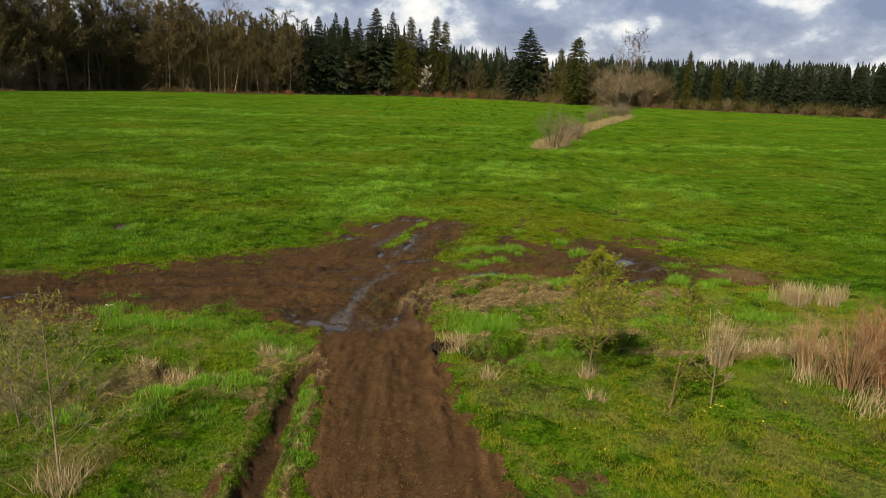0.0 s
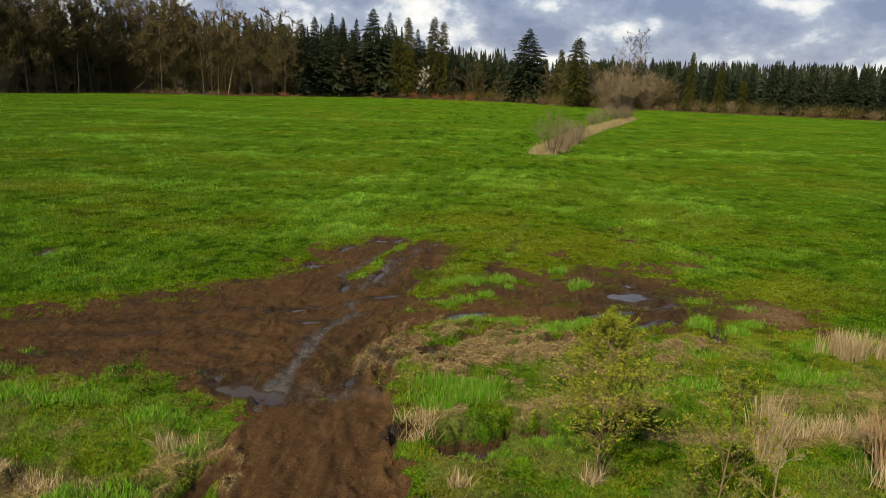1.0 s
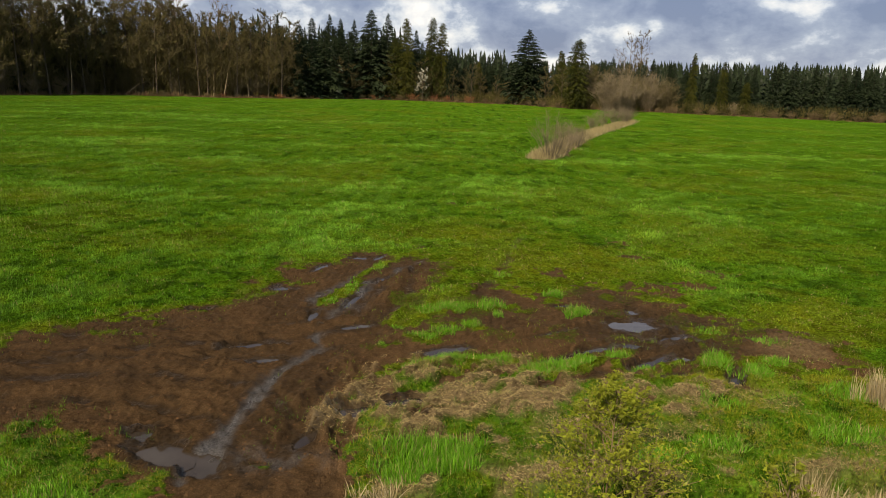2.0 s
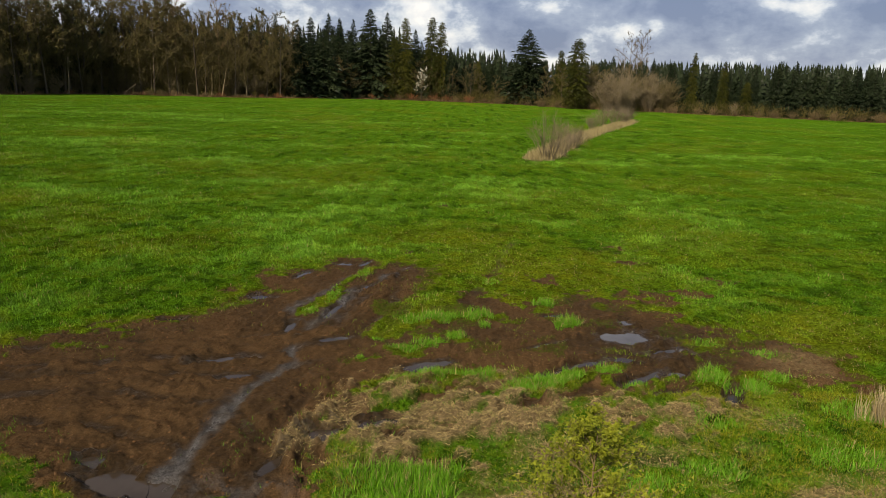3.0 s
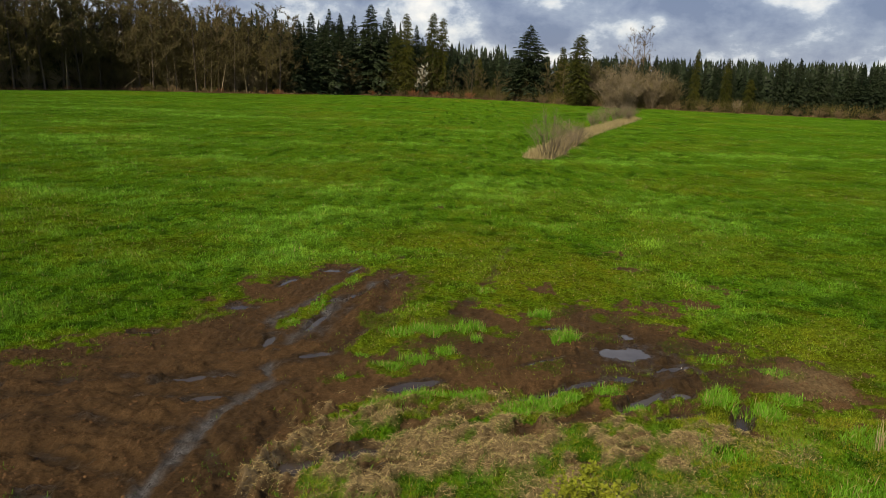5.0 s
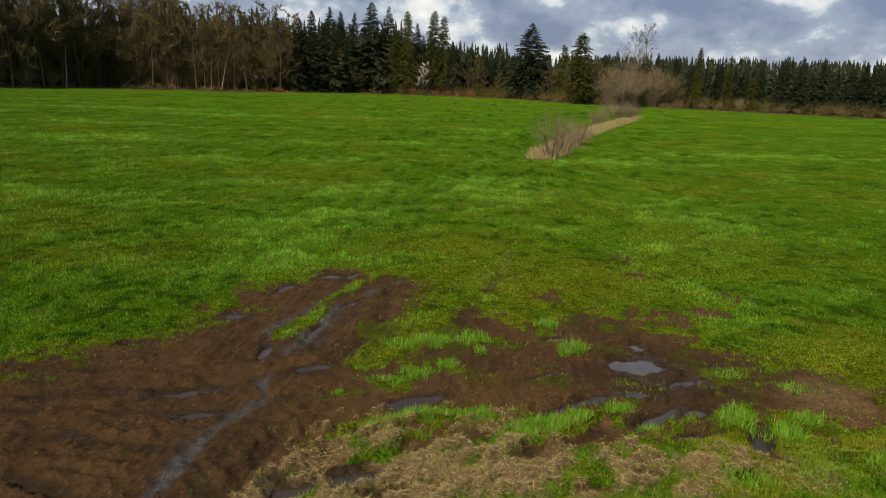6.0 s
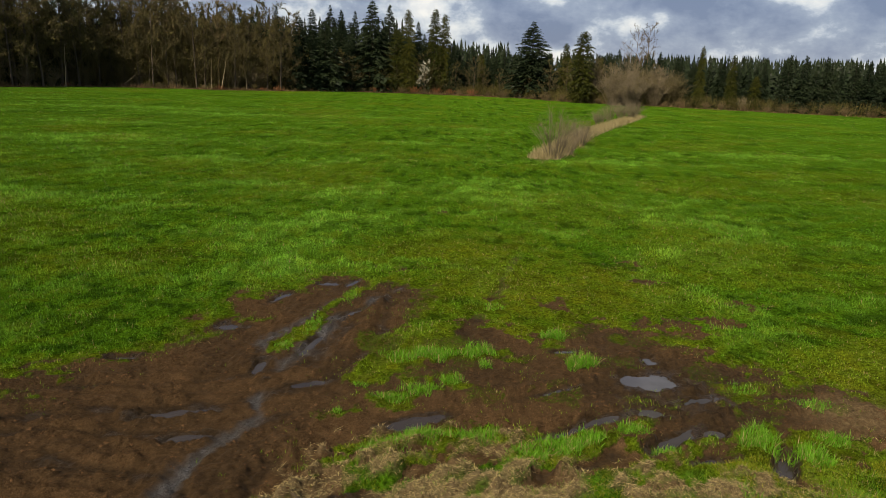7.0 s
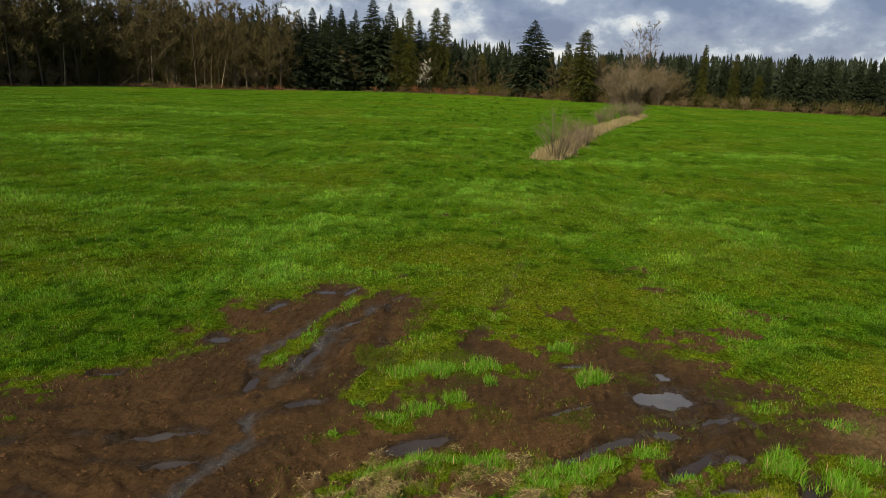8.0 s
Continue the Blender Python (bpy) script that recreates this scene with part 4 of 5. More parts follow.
for k, (x, y, rx, ry, n, tall) in enumerate(TUFTS):
    tussock(x, y, rx, ry, int(1.5 * n), tall, "grass_tussock", "thick bright green grass tussock beside bare mud", "grass tussocks", seed=k)
# dry reeds and tall dead grass
PALE = (np.array((0.39, 0.32, 0.185)), np.array((0.28, 0.225, 0.120)))
BROWN = (np.array((0.25, 0.14, 0.058)), np.array((0.15, 0.070, 0.030)))
for k, (x, y, rx, ry, n, tall, col) in enumerate([
        (11.0, 20.3, 0.55, 0.35, 700, 1.0, PALE), (12.0, 20.2, 0.5, 0.3, 420, 0.9, PALE), (6.7, 15.2, 0.28, 0.25, 420, 1.75, PALE), (7.8, 16.1, 0.9, 0.35, 520, 0.5, PALE),
        (9.0, 16.2, 0.9, 0.35, 500, 0.6, PALE), (0.35, 16.0, 0.4, 0.25, 320, 0.5, PALE), (-3.9, 14.9, 0.35, 0.25, 240, 0.55, PALE), (-6.0, 14.0, 0.9, 0.22, 500, 0.35, PALE),
        (3.35, 14.25, 0.16, 0.14, 140, 0.55, PALE), (1.1, 14.1, 0.2, 0.15, 110, 0.45, PALE), (3.3, 13.1, 0.2, 0.15, 90, 0.5, PALE), (-5.9, 9.4, 0.4, 0.3, 260, 0.7, PALE),
        (9.4, 14.3, 0.9, 0.8, 90, 1.4, BROWN), (10.4, 15.0, 0.9, 0.7, 90, 1.6, BROWN), (9.0, 13.0, 0.7, 0.5, 200, 0.7, PALE), (8.5, 14.4, 0.5, 0.4, 110, 1.0, PALE), (10.0, 13.6, 0.9, 0.5, 150, 1.0, PALE), (11.2, 16.4, 0.6, 0.5, 160, 1.3, PALE)]):
    tussock(x, y, rx, ry, n, tall, "reed_clump", "clump of tall pale dead reeds" if col is PALE else "tangle of tall brown dead stalks", "dead reeds",
            M_DRY, col, 0.2, 0.28 if tall > 1.2 and col is PALE else 0.45 if tall > 0.8 else 1.0, 0.011, 100 + k)


# ---- trees ----
class Wood:
    """Collects tubes and slivers into arrays."""

    def __init__(self):
        self.v, self.t = [], []

    def tube(self, a, b, ra, rb, sides=4):
        a, b = Vector(a), Vector(b)
        d = (b - a).normalized()
        u = d.orthogonal().normalized()
        w = d.cross(u)
        n = len(self.v)
        for p, r in ((a, ra), (b, rb)):
            for k in range(sides):
                c, s = math.cos(k * math.tau / sides), math.sin(k * math.tau / sides)
                self.v.append(p + (u * c + w * s) * r)
        for k in range(sides):
            m = (k + 1) % sides
            self.t += [(n + k, n + m, n + sides + m), (n + k, n + sides + m, n + sides + k)]

    def sliver(self, a, b, w, rng):
        a, b = Vector(a), Vector(b)
        s = Vector((rng.gauss(0, 1), rng.gauss(0, 1), rng.gauss(0, 1))).cross(b - a)
        s = s.normalized() * (w / 2) if s.length > 1e-6 else Vector((w / 2, 0, 0))
        n = len(self.v)
        self.v += [a - s, a + s, b]
        self.t.append((n, n + 1, n + 2))

    def leaf(self, p, size, rng):
        p = Vector(p)
        n = len(self.v)
        for _ in range(3):
            self.v.append(p + Vector((rng.gauss(0, 1), rng.gauss(0, 1), rng.gauss(0, 0.8))) * size * 0.6)
        self.t.append((n, n + 1, n + 2))

    def mesh(self, name, mat):
        return mesh(name, [tuple(p) for p in self.v], self.t, mat)


def conifer(rng, tall, radius, start=0.06, step_m=0.55, mat=None, narrow=0.85, sprays=6, fine=1.0, full=0.0):
    """A straight trunk with whorls of drooping branches; full: how round the outline is, from a cone to an egg."""
    trunk, crown = Wood(), Wood()
    trunk.tube((0, 0, 0), (0, 0, tall * 0.97), tall * 0.011, 0.03, 6)
    z = tall * start
    while z < tall - 0.15:
        f = 1 - z / tall
        reach = radius * (f ** narrow) * rng.uniform(0.75, 1.1) * min(1, 0.7 - 0.3 * full + (z / tall) * (2.0 + full))
        for k in range(rng.randint(6, 9)):
            a = rng.uniform(0, math.tau)
            l = reach * rng.uniform(0.65, 1.12) + 0.08
            d = Vector((math.cos(a), math.sin(a), 0))
            q = Vector((-d.y, d.x, 0))
            z0 = z + rng.uniform(-0.3, 0.3)
            droop = -0.40 * l + 0.55 * (1 - f) * l
            root, tip = Vector((0, 0, z0)), d * l + Vector((0, 0, z0 + droop))
            size = (0.13 * l + 0.10) * fine
            n_here = max(3, round(sprays * min(1.0, 0.35 + l / radius)))
            for m in range(n_here):
                g = 0.12 + 0.88 * (m + rng.random()) / n_here
                p = root.lerp(tip, g) + Vector((0, 0, 0.10 * l * math.sin(g * 3.1))) + q * rng.uniform(-0.24, 0.24) * l * (1.1 - 0.8 * g)
                e = (d * rng.uniform(0.3, 1.2) + q * rng.uniform(-0.9, 0.9) - Vector((0, 0, rng.uniform(0.1, 0.9)))).normalized() * size * rng.uniform(1.2, 2.2)
                w = Vector((rng.gauss(0, 1), rng.gauss(0, 1), rng.gauss(0, 0.6))).cross(e).normalized() * size * rng.uniform(0.25, 0.5)
                n = len(crown.v)
                crown.v += [p - w, p + w, p + e]
                crown.t.append((n, n + 1, n + 2))
        z += step_m * rng.uniform(0.7, 1.2) * (0.45 + 0.7 * f)
    crown.tube((0, 0, tall - 1.4), (0, 0, tall + 0.3), 0.09, 0.01, 3)
    return trunk.mesh("trunk", M_DARKBARK), crown.mesh("crown", mat or M_CONIFER)


def broadleaf(rng, tall, spread, limbs=11, subs=5, twigs=6, buds=500, twig_w=0.05, bud_size=0.24, twig_mat=None, bud_mat=None, low=0.22, trunk_mat=None, girth=0.010, taper=0.75):
    trunk, crown, leaves = Wood(), Wood(), Wood()
    bend = Vector((rng.uniform(-0.4, 0.4), rng.uniform(-0.4, 0.4), 0))
    knots = [Vector((0, 0, 0)), bend * 0.5 + Vector((0, 0, tall * 0.3)), bend + Vector((0, 0, tall * 0.6)), bend * 1.3 + Vector((0, 0, tall * 0.93))]
    r = tall * girth
    for a, b, k in zip(knots, knots[1:], (1.0, 0.75, 0.4)):
        trunk.tube(a, b, r * k * 1.2, r * k * 0.75, 6)
    ends = []
    for i in range(limbs):
        f = low + (0.95 - low) * (i + rng.random()) / limbs
        base = knots[0].lerp(knots[1], f / 0.3) if f < 0.3 else knots[1].lerp(knots[2], (f - 0.3) / 0.3) if f < 0.6 else knots[2].lerp(knots[3], (f - 0.6) / 0.35)
        a = i * 2.4 + rng.uniform(-0.5, 0.5)
        l = spread * rng.uniform(0.7, 1.1) * (1.15 - taper * f)
        d = Vector((math.cos(a), math.sin(a), rng.uniform(0.6, 1.4))).normalized()
        tip = base + d * l * 1.3
        crown.tube(base, tip, r * 0.42, r * 0.12, 3)
        for j in range(subs):
            g = rng.uniform(0.3, 1.0)
            p = base.lerp(tip, g)
            e = (d + Vector((rng.gauss(0, 0.6), rng.gauss(0, 0.6), rng.gauss(0.25, 0.5)))).normalized()
            q = p + e * l * rng.uniform(0.35, 0.75)
            crown.tube(p, q, r * 0.16, r * 0.05, 3)
            for m in range(twigs):
                s = p.lerp(q, rng.uniform(0.25, 1.0))
                w = s + (e + Vector((rng.gauss(0, 0.7), rng.gauss(0, 0.7), rng.gauss(0.25, 0.6)))).normalized() * l * rng.uniform(0.2, 0.45)
                crown.sliver(s, w, twig_w, rng)
                ends.append((s, w))
    for _ in range(buds):
        s, w = rng.choice(ends)
        leaves.leaf(s.lerp(w, rng.uniform(0.2, 1.05)), bud_size * rng.uniform(0.6, 1.3), rng)
    return trunk.mesh("trunk", trunk_mat or M_BARK), crown.mesh("crown", twig_mat or M_TWIG), leaves.mesh("foliage", bud_mat or M_BUDS) if buds else None


def bush(rng, tall, spread, stems=26, twigs=9, twig_w=0.04, buds=0, bud_size=0.15, twig_mat=None, bud_mat=None):
    crown, leaves, ends = Wood(), Wood(), []
    for i in range(stems):
        a, out = rng.uniform(0, math.tau), rng.random() ** 0.6
        base = Vector((math.cos(a), math.sin(a), 0)) * spread * 0.25 * rng.random()
        tip = Vector((math.cos(a) * spread * out, math.sin(a) * spread * out, tall * rng.uniform(0.65, 1.0) * (1.05 - 0.45 * out * out)))
        mid = base.lerp(tip, 0.5) + Vector((0, 0, tall * 0.08))
        crown.tube(base - Vector((0, 0, 0.05)), mid, 0.012 + tall * 0.004, 0.010 + tall * 0.002, 3)
        crown.tube(mid, tip, 0.010 + tall * 0.002, 0.004, 3)
        for j in range(twigs):
            p = base.lerp(mid, rng.uniform(0.4, 1)) if rng.random() < 0.35 else mid.lerp(tip, rng.random())
            q = p + Vector((rng.gauss(0, 0.6), rng.gauss(0, 0.6), rng.uniform(0.2, 1.0))).normalized() * tall * rng.uniform(0.12, 0.28)
            crown.sliver(p, q, twig_w, rng)
            ends.append((p, q))
    for _ in range(buds):
        s, w = rng.choice(ends)
        leaves.leaf(s.lerp(w, rng.random()), bud_size * rng.uniform(0.6, 1.3), rng)
    return crown.mesh("crown", twig_mat or M_TWIG), leaves.mesh("foliage", bud_mat or M_BUDS) if buds else None


class Kind:
    """A few built trees of one kind; stand() puts one of them, or a copy, in its place."""

    def __init__(self, name, label, category, group, parts_list, tall):
        self.made, self.used, self.tall = [], set(), tall
        for meshes in parts_list:
            root = thing(name, label, category, group)
            for me in meshes:
                if me:
                    part(me.name.split(".")[0], me, root)
            self.made.append(root)

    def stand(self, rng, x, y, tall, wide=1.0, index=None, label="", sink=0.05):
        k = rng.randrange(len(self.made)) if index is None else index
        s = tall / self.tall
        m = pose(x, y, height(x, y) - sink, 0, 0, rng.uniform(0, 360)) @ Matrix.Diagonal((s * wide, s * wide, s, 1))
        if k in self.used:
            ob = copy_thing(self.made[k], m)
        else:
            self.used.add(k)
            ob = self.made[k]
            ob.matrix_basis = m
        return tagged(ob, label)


R = random.Random(77)
FIR = Kind("conifer_tree", "tall dark green conifer at the wood's edge", "tree", "conifers of the wood", [conifer(R, 24, w, 0.02, 0.47, None, 0.80, 11, 1.1, 0.2) for w in (5.2, 5.8, 4.6, 6.2)], 24)
REAR = Kind("conifer_tree", "dark green conifer standing deep in the wood", "tree", "conifers of the wood", [conifer(R, 24, w, 0.35, 0.6, None, 0.85, 6, 1.35) for w in (4.8, 5.4, 4.2)], 24)
SPRUCE = Kind("spruce_tree", "broad dark conifer with drooping branches", "tree", "conifers of the wood", [conifer(R, 22, 7.0, 0.02, 0.34, None, 0.75, 18, 0.72, 0.3)], 22)
CEDAR = Kind("cedar_tree", "dense olive-green cedar with foliage to the ground", "tree", "cedars of the wood", [conifer(R, 14, w, 0.01, 0.28, M_CEDAR, 0.42, 20, 0.55, 0.8) for w in (4.8, 3.9)], 14)
ALDER = Kind("alder_tree", "bare brown broadleaf tree with opening buds", "tree", "broadleaf trees of the wood",
             [broadleaf(R, 16, w, 16, 6, 12, b, 0.06, 0.15, M_ALDER, M_BUDS, 0.05) for w, b in ((4.4, 3000), (3.9, 3200), (4.9, 2800), (4.1, 3000))], 16)
POPLAR = Kind("bare_tree", "tall pale leafless broadleaf tree above the wood", "tree", "broadleaf trees of the wood",
              [broadleaf(R, 20, w, 14, 6, 9, 200, 0.06, 0.2, M_TWIG, None, 0.35, M_TWIG, 0.007) for w in (5.0, 4.2)], 20)
WILLOW = Kind("willow_shrub", "rounded leafless brown willow", "shrub", "willows of the field edge", [bush(R, 9, 4.6, 60, 22, 0.065, b, 0.2, m) for b, m in ((700, M_GREYTWIG), (900, M_ALDER))], 9)
BRUSH = Kind("brush_shrub", "low red-brown leafless brush beside the field", "shrub", "brush at the wood's edge",
             [bush(R, 2.6, 2.8, 40, 12, 0.06, 60, 0.12, m) for m in (M_TWIG_RED, M_TWIG, M_ALDER)], 2.6)
GREENBUSH = Kind("green_shrub", "small bush with fresh yellow-green leaves", "shrub", "green shrubs at the wood's edge", [bush(R, 3, 2.0, 30, 8, 0.05, 500, 0.2, M_TWIG, M_CEDAR)], 3)
BLOSSOM = Kind("blossom_tree", "small tree covered in pale blossom", "tree", "", [broadleaf(R, 9, 2.4, 10, 5, 5, 520, 0.05, 0.24, M_TWIG_PALE, M_BLOOM, 0.15)], 9)
HAWTHORN = Kind("bare_bush", "leafless grey-brown bush in dry grass", "shrub", "bushes along the drain", [bush(R, 4.4, 2.3, 26, 30, 0.020, 0, 0.1, M_GREYTWIG), bush(R, 4.4, 2.9, 40, 26, 0.030, 120, 0.12, M_GREYTWIG)], 4.4)



def edge_at(x):
    return float(np.interp(x, [p[0] for p in EDGE], [p[1] for p in EDGE]))


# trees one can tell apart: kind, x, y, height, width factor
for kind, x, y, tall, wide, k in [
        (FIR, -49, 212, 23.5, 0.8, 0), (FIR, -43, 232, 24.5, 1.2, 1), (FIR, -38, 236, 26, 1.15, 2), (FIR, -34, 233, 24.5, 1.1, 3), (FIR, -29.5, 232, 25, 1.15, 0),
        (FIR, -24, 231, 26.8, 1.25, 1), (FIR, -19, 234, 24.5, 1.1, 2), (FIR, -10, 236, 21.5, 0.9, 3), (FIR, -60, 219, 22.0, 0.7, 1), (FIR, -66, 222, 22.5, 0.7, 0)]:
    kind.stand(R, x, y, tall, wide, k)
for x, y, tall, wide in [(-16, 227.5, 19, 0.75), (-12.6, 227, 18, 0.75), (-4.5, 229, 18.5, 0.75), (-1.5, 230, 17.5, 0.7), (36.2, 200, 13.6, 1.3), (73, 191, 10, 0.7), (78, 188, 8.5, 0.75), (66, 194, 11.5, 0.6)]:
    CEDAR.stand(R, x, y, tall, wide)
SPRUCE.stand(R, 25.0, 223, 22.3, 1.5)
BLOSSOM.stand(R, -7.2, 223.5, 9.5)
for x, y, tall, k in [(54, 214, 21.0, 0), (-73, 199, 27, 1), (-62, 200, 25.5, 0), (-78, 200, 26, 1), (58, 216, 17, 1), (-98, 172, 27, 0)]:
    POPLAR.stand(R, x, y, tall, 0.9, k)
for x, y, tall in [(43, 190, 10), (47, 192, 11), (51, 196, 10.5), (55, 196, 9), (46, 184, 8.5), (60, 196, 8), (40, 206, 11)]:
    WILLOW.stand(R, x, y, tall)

# the wood, row behind row
x = -136.0
while x < 160:
    e = edge_at(x)
    west = x < -46
    mid = -46 <= x < 2
    BRUSH.stand(R, x + R.uniform(-1, 1), e + R.uniform(-0.5, 1.5), R.uniform(1.3, 2.4) if west else R.uniform(1.5, 3.2), 1.0, 1 if x > 10 else None,
                "low brown leafless brush beside the field" if x > 10 else "")
    if R.random() < 0.3:
        GREENBUSH.stand(R, x + R.uniform(-2, 2), e + R.uniform(0.5, 2), R.uniform(1.5, 3.0))
    if west:
        up = 6.0 if x < -84 else 3.0 if x < -72 else 1.0
        ALDER.stand(R, x + R.uniform(-1.5, 1.5), e + R.uniform(2, 5), R.uniform(10, 14) + up)
        ALDER.stand(R, x + R.uniform(-1.5, 1.5), e + R.uniform(6, 10), R.uniform(13, 16.5) + up)
        ALDER.stand(R, x + R.uniform(-1.5, 1.5), e + R.uniform(11, 16), R.uniform(14, 17.5) + up, 1.1)
        FIR.stand(R, x + R.uniform(-2, 2), e + R.uniform(16, 26), R.uniform(15, 22) - max(0, (x + 75) * 0.12), 1.1)
        REAR.stand(R, x + R.uniform(-2, 2), e + R.uniform(26, 40), R.uniform(18, 26) - max(0, (x + 75) * 0.12), 1.1)
        WILLOW.stand(R, x + R.uniform(-1.5, 1.5), e + R.uniform(4, 8), R.uniform(4, 7))
        WILLOW.stand(R, x + R.uniform(-1.5, 1.5), e + R.uniform(10, 16), R.uniform(6, 9))
    elif mid:
        FIR.stand(R, x + R.uniform(-1.5, 1.5), e + R.uniform(4, 9), R.uniform(14, 20), 1.3)
        FIR.stand(R, x + R.uniform(-1.5, 1.5), e + R.uniform(10, 16), R.uniform(17, 21.5) if x < -16 else R.uniform(14, 18), 1.4)
        REAR.stand(R, x + R.uniform(-1.5, 1.5), e + R.uniform(18, 28), R.uniform(18, 22.5) if x < -16 else R.uniform(16, 19), 1.5)
        WILLOW.stand(R, x + R.uniform(-1.5, 1.5), e + R.uniform(3, 7), R.uniform(3, 6))
        if R.random() < 0.5:
            ALDER.stand(R, x + R.uniform(-1.5, 1.5), e + R.uniform(2, 4), R.uniform(7, 10))
    else:
        if x < 62:
            (WILLOW if R.random() < 0.45 else ALDER).stand(R, x + R.uniform(-1.5, 1.5), e + R.uniform(3, 7), R.uniform(5, 10))
            if R.random() < 0.4:
                CEDAR.stand(R, x + R.uniform(-1.5, 1.5), e + R.uniform(8, 12), R.uniform(8, 12), 0.8)
        elif R.random() < 0.38:
            (WILLOW if R.random() < 0.6 else GREENBUSH).stand(R, x + R.uniform(-1.5, 1.5), e + R.uniform(1, 4), R.uniform(2.0, 4.8))
        FIR.stand(R, x + R.uniform(-1, 1), e + (R.uniform(10, 16) if x < 62 else R.uniform(5, 11)), R.uniform(10, 13.4), 1.05)
        FIR.stand(R, x + 2.1 + R.uniform(-1, 1), e + (R.uniform(13, 20) if x < 62 else R.uniform(8, 16)), R.uniform(11.5, 13.8), 1.1)
        REAR.stand(R, x + R.uniform(-1.5, 1.5), e + R.uniform(22, 32), R.uniform(12, 13.6), 1.3)
        REAR.stand(R, x + 2 + R.uniform(-1.5, 1.5), e + R.uniform(40, 60), R.uniform(14, 16), 1.3)
    x += 3.4 if x < 2 else 4.2


def far_woods():
    """The depth of the wood behind its edge: spires of conifers."""
    r = random.Random(91)
    w = Wood()
    for _ in range(1150):
        x = -165 + 355 * r.random() ** 0.8
        e = edge_at(x)
        y = e + r.uniform(22, 75)
        tall = r.uniform(17, 25) if x < -60 else r.uniform(17, 24) if x < -16 else r.uniform(14, 17.5) if x < 20 else r.uniform(11.5, 13.2) + (y - e - 22) * 0.045
        z, rad = 1.0, r.uniform(2.6, 4.2)
        while z < tall:
            f = 1 - z / tall
            for k in range(5):
                a = r.uniform(math.pi, math.tau)
                l = rad * (f ** 0.8) * r.uniform(0.6, 1.15) + 0.15
                d, q = Vector((math.cos(a), math.sin(a), 0)), Vector((-math.sin(a), math.cos(a), 0))
                c = Vector((x, y, z + r.uniform(-0.4, 0.4)))
                n = len(w.v)
                w.v += [c + Vector((0, 0, 0.9)), c + d * l + q * (l * 0.2 + 0.1) - Vector((0, 0, r.uniform(0.1, 0.5) * l)), c + d * l * 0.7 - q * (l * 0.22 + 0.1) - Vector((0, 0, r.uniform(0.3, 0.6) * l))]
                w.t.append((n, n + 1, n + 2))
            z += r.uniform(0.5, 0.9)
        n = len(w.v)
        w.v += [Vector((x - 0.2, y, tall - 1)), Vector((x + 0.2, y, tall - 1)), Vector((x, y, tall + 0.6))]
        w.t.append((n, n + 1, n + 2))
    tagged(new("far_woods", w.mesh("far_woods", M_CONIFER)), "dense dark conifer wood behind the field", "woods", kind="stuff")


def undergrowth():
    """Twigs and leaves that fill the wood between its trunks."""
    r = random.Random(92)
    w = Wood()
    for _ in range(80000):
        x = -150 + 325 * r.random() ** 1.35
        top = 12 if x < -40 else 7 if x < 0 else 2.5
        y = edge_at(x) + 1.5 + 14 * r.random() ** 1.2
        z = top * r.random() ** 1.2
        if r.random() < 0.5:
            w.leaf((x, y, z), r.uniform(0.16, 0.36), r)
        else:
            w.sliver((x, y, z), (x + r.gauss(0, 0.5), y + r.gauss(0, 0.5), z + r.uniform(0.5, 2.2)), r.uniform(0.04, 0.11), r)
    tagged(new("undergrowth", w.mesh("undergrowth", M_BUDS)), "brown leafless undergrowth filling the wood", "undergrowth", kind="stuff")


far_woods()
undergrowth()

# bushes along the drain in the field
for x, y, tall, k in [(10.4, 67.0, 4.5, 0), (12.2, 71, 3.2, 0), (15.0, 80, 2.8, 1), (23.0, 111, 4.0, 1), (30.5, 128, 5.6, 1), (33, 131, 4.8, 1), (27, 121, 3.6, 0), (35, 137, 5, 1)]:
    HAWTHORN.stand(R, x, y, tall, 1.0, k)


# ---- saplings near the track ----
def sapling(x, y, tall, spread, leaves, seed, label, limbs=24, mat=M_LEAF, twig=M_TWIG, leaf_size=0.033, low=0.14):
    rng = random.Random(seed)
    root = thing("sapling", label, "tree", "saplings beside the track")
    for me in broadleaf(rng, tall, spread, limbs, 8, 7, leaves, 0.007, leaf_size, twig, mat, low, twig, 0.0065, 1.0):
        if me:
            part(me.name.split(".")[0], me, root)
    root.matrix_basis = pose(x, y, height(x, y) - 0.03)


sapling(3.4, 14.25, 3.0, 1.0, 17000, 5, "young birch sapling covered in small yellow-green leaves", 34, leaf_size=0.028, low=0.10)
sapling(4.8, 12.85, 2.7, 0.72, 5200, 6, "slender sapling with sparse yellow-green leaves", 22, leaf_size=0.026)
sapling(5.65, 12.9, 2.3, 0.45, 120, 7, "thin pale sapling, nearly leafless", 10, M_LEAF, M_TWIG_PALE)
sapling(-5.95, 9.5, 3.0, 1.15, 2200, 8, "bare grey-branched sapling with a few opening leaves", 30, M_LEAF, M_GREYTWIG, 0.024, 0.08)
sapling(-7.9, 11.6, 2.6, 1.0, 1500, 9, "bare grey-branched sapling with a few opening leaves", 28, M_LEAF, M_GREYTWIG, 0.024, 0.08)
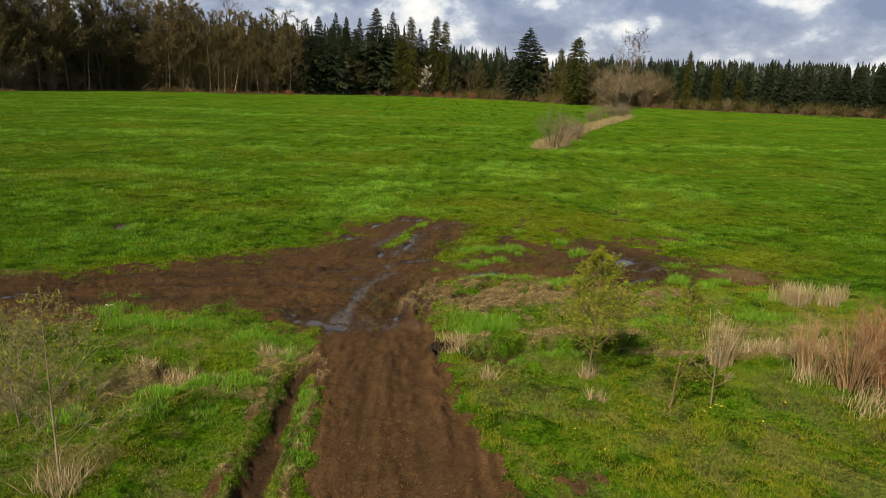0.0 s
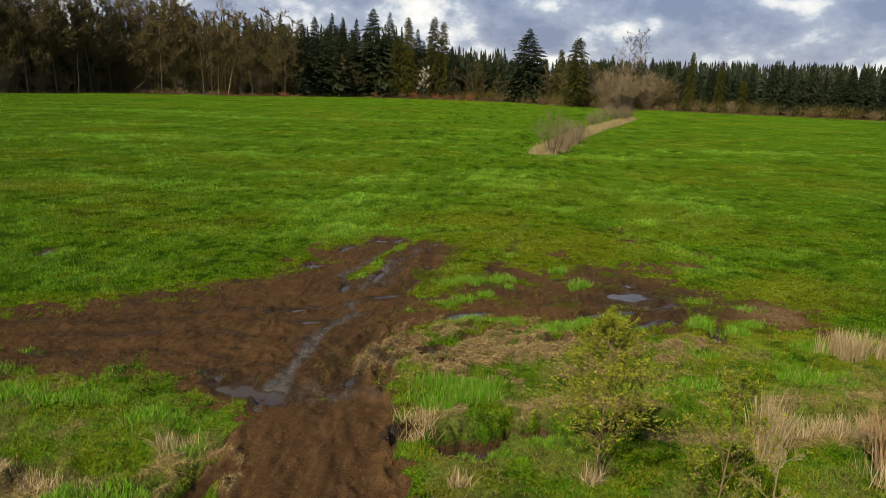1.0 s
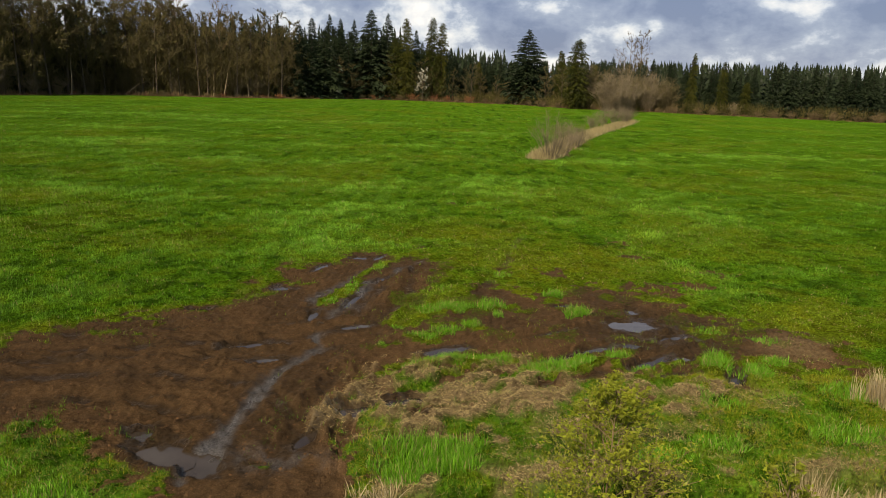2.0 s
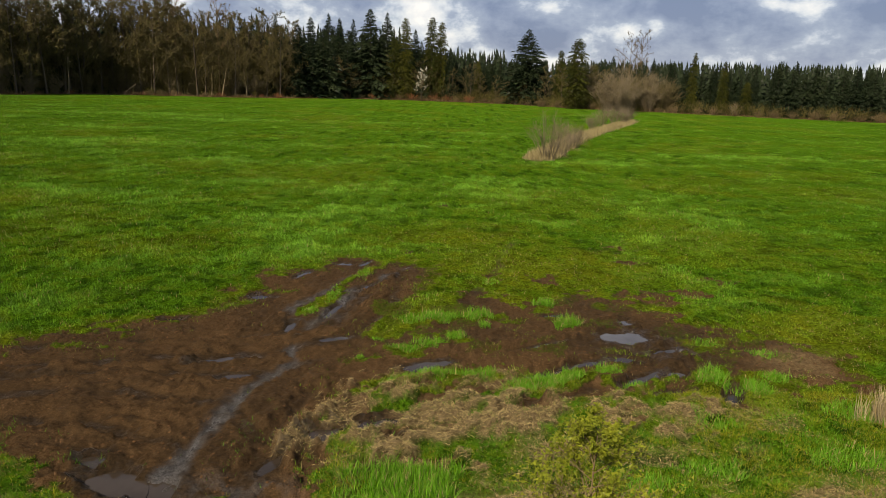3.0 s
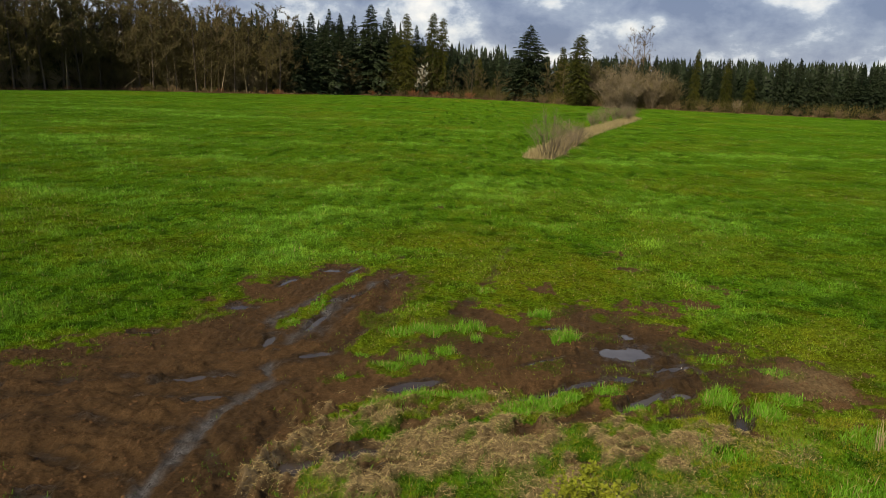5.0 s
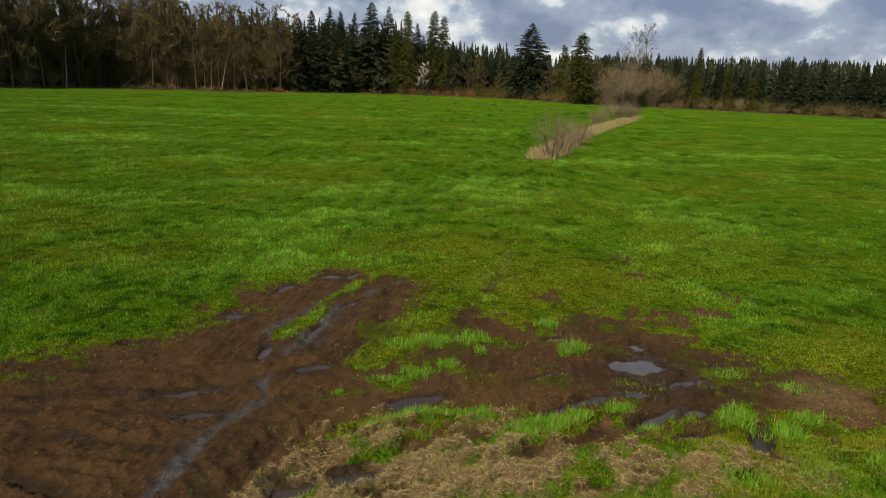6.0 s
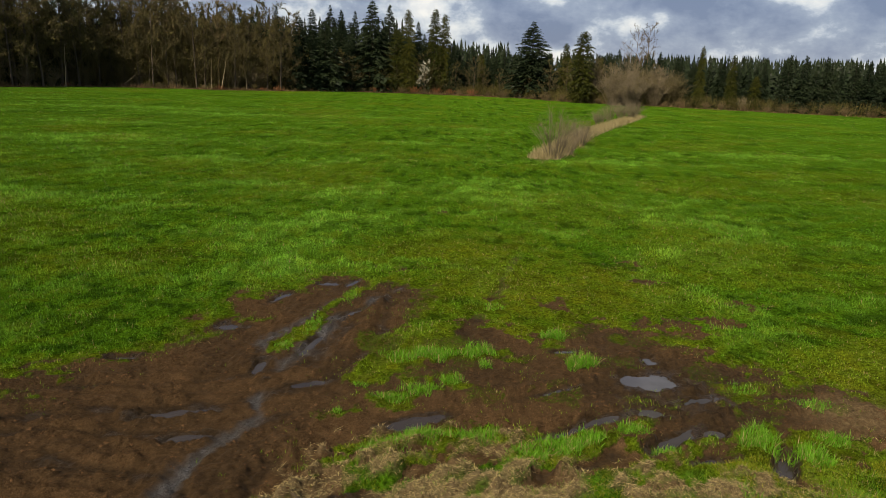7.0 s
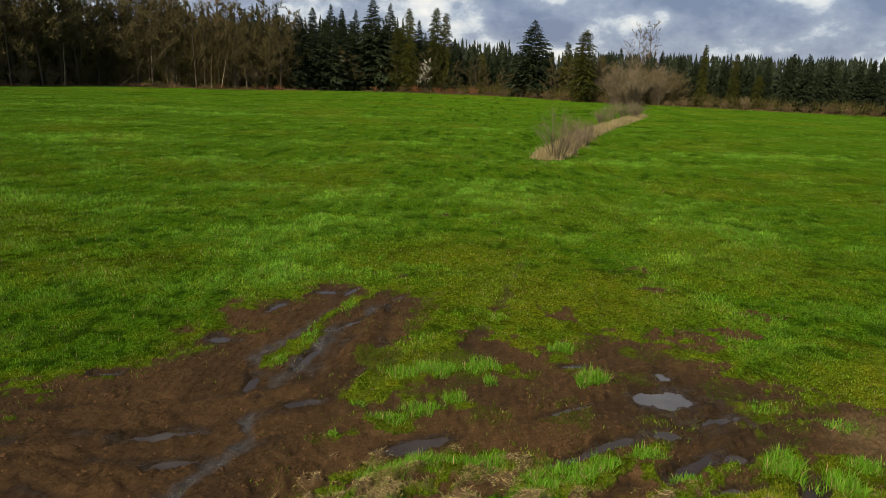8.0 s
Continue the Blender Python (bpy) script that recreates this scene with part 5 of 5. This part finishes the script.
THICKET = Kind("thicket_bush", "leafless red-brown thicket among dead stalks", "shrub", "thickets", [bush(R, 2.2, 1.0, 60, 16, 0.007, 160, 0.025, M_TWIG_RED, M_LEAF), bush(R, 2.2, 1.1, 60, 16, 0.007, 160, 0.025, M_STALK, M_LEAF)], 2.2)
for x, y, tall, k in [(9.2, 14.0, 2.0, 1), (10.1, 14.4, 2.2, 0), (9.8, 13.1, 1.7, 0), (11.2, 15.4, 2.3, 1), (8.7, 14.9, 1.7, 1), (10.6, 13.6, 2.0, 0), (9.4, 12.4, 1.2, 0)]:
    THICKET.stand(R, x, y, tall, 1.0, k)


# ---- small things ----
def litter_scrap():
    rng = random.Random(2)
    n, m = 8, 4
    v = [(0.30 * i / n - 0.15, 0.10 * (j / m - 0.5) + rng.uniform(-0.012, 0.012) + 0.03 * math.sin(i), 0.03 + 0.025 * math.sin(i * 1.3) + rng.uniform(0, 0.03)) for j in range(m + 1) for i in range(n + 1)]
    t = []
    for j in range(m):
        for i in range(n):
            a = j * (n + 1) + i
            t += [(a, a + 1, a + n + 2), (a, a + n + 2, a + n + 1)]
    ob = tagged(new("plastic_scrap", mesh("plastic_scrap", v, t, M_LITTER)), "crumpled whitish scrap lying on the mud", "litter")
    ob.matrix_basis = pose(-9.3, 18.0, height(-9.3, 18.0) + 0.01, 0, 0, 20) @ Matrix.Diagonal((0.7, 0.7, 0.7, 1))


litter_scrap()


def dandelions():
    rng = random.Random(12)
    k = Mat("yellow_petals")
    k.link(k.mix(k.span(k.noise(60), 0.35, 0.65), (0.62, 0.42, 0.01), (0.75, 0.55, 0.02)), k.bsdf.inputs["Base Color"])
    k.bsdf.inputs["Roughness"].default_value = 0.8
    for x, y in [(5.5, 12.55), (5.62, 12.6), (5.7, 12.5), (5.35, 12.45), (6.3, 12.0), (3.0, 10.9), (7.2, 12.9), (2.6, 11.6)]:
        stalk, head = Wood(), Wood()
        top = Vector((rng.uniform(-0.02, 0.02), rng.uniform(-0.02, 0.02), rng.uniform(0.13, 0.19)))
        stalk.tube((0, 0, -0.02), top, 0.003, 0.003, 4)
        for i in range(14):
            a = i * math.tau / 14
            d = Vector((math.cos(a), math.sin(a), rng.uniform(0.1, 0.5)))
            head.sliver(top, top + d * 0.024, 0.014, rng)
        head.tube(top - Vector((0, 0, 0.006)), top + Vector((0, 0, 0.004)), 0.008, 0.012, 6)
        root = thing("dandelion", "small yellow dandelion in the grass", "flower", "dandelions")
        part("stalk", stalk.mesh("stalk", M_CEDAR), root)
        part("flower_head", head.mesh("flower_head", k.m), root)
        root.matrix_basis = pose(x, y, height(x, y))


dandelions()


def dead_trunks():
    rng = random.Random(15)
    for x, y, tall, lean in [(-60.5, 196.5, 8, 12), (-63.5, 197.5, 9, 2), (-85, 190, 6, 55), (-72, 196, 10, -4), (-79, 195, 9, 3), (-55, 201.5, 8, -6), (-92, 178, 10, 4)]:
        trunk, crown = Wood(), Wood()
        p = Vector((0, 0, -0.2))
        for i in range(5):
            q = p + Vector((rng.uniform(-0.12, 0.12), rng.uniform(-0.12, 0.12), tall / 5))
            trunk.tube(p, q, 0.13 - 0.02 * i, 0.11 - 0.02 * i, 6)
            for _ in range(2):
                crown.sliver(q, q + Vector((rng.gauss(0, 0.8), rng.gauss(0, 0.8), rng.uniform(0.3, 1.0))), 0.05, rng)
            p = q
        root = thing("dead_tree", "pale dead leaning trunk at the wood's edge", "tree", "dead trunks")
        part("trunk", trunk.mesh("trunk", M_TWIG_PALE), root)
        part("crown", crown.mesh("crown", M_TWIG_PALE), root)
        root.matrix_basis = pose(x, y, height(x, y), 0, lean, rng.uniform(-20, 20))


dead_trunks()
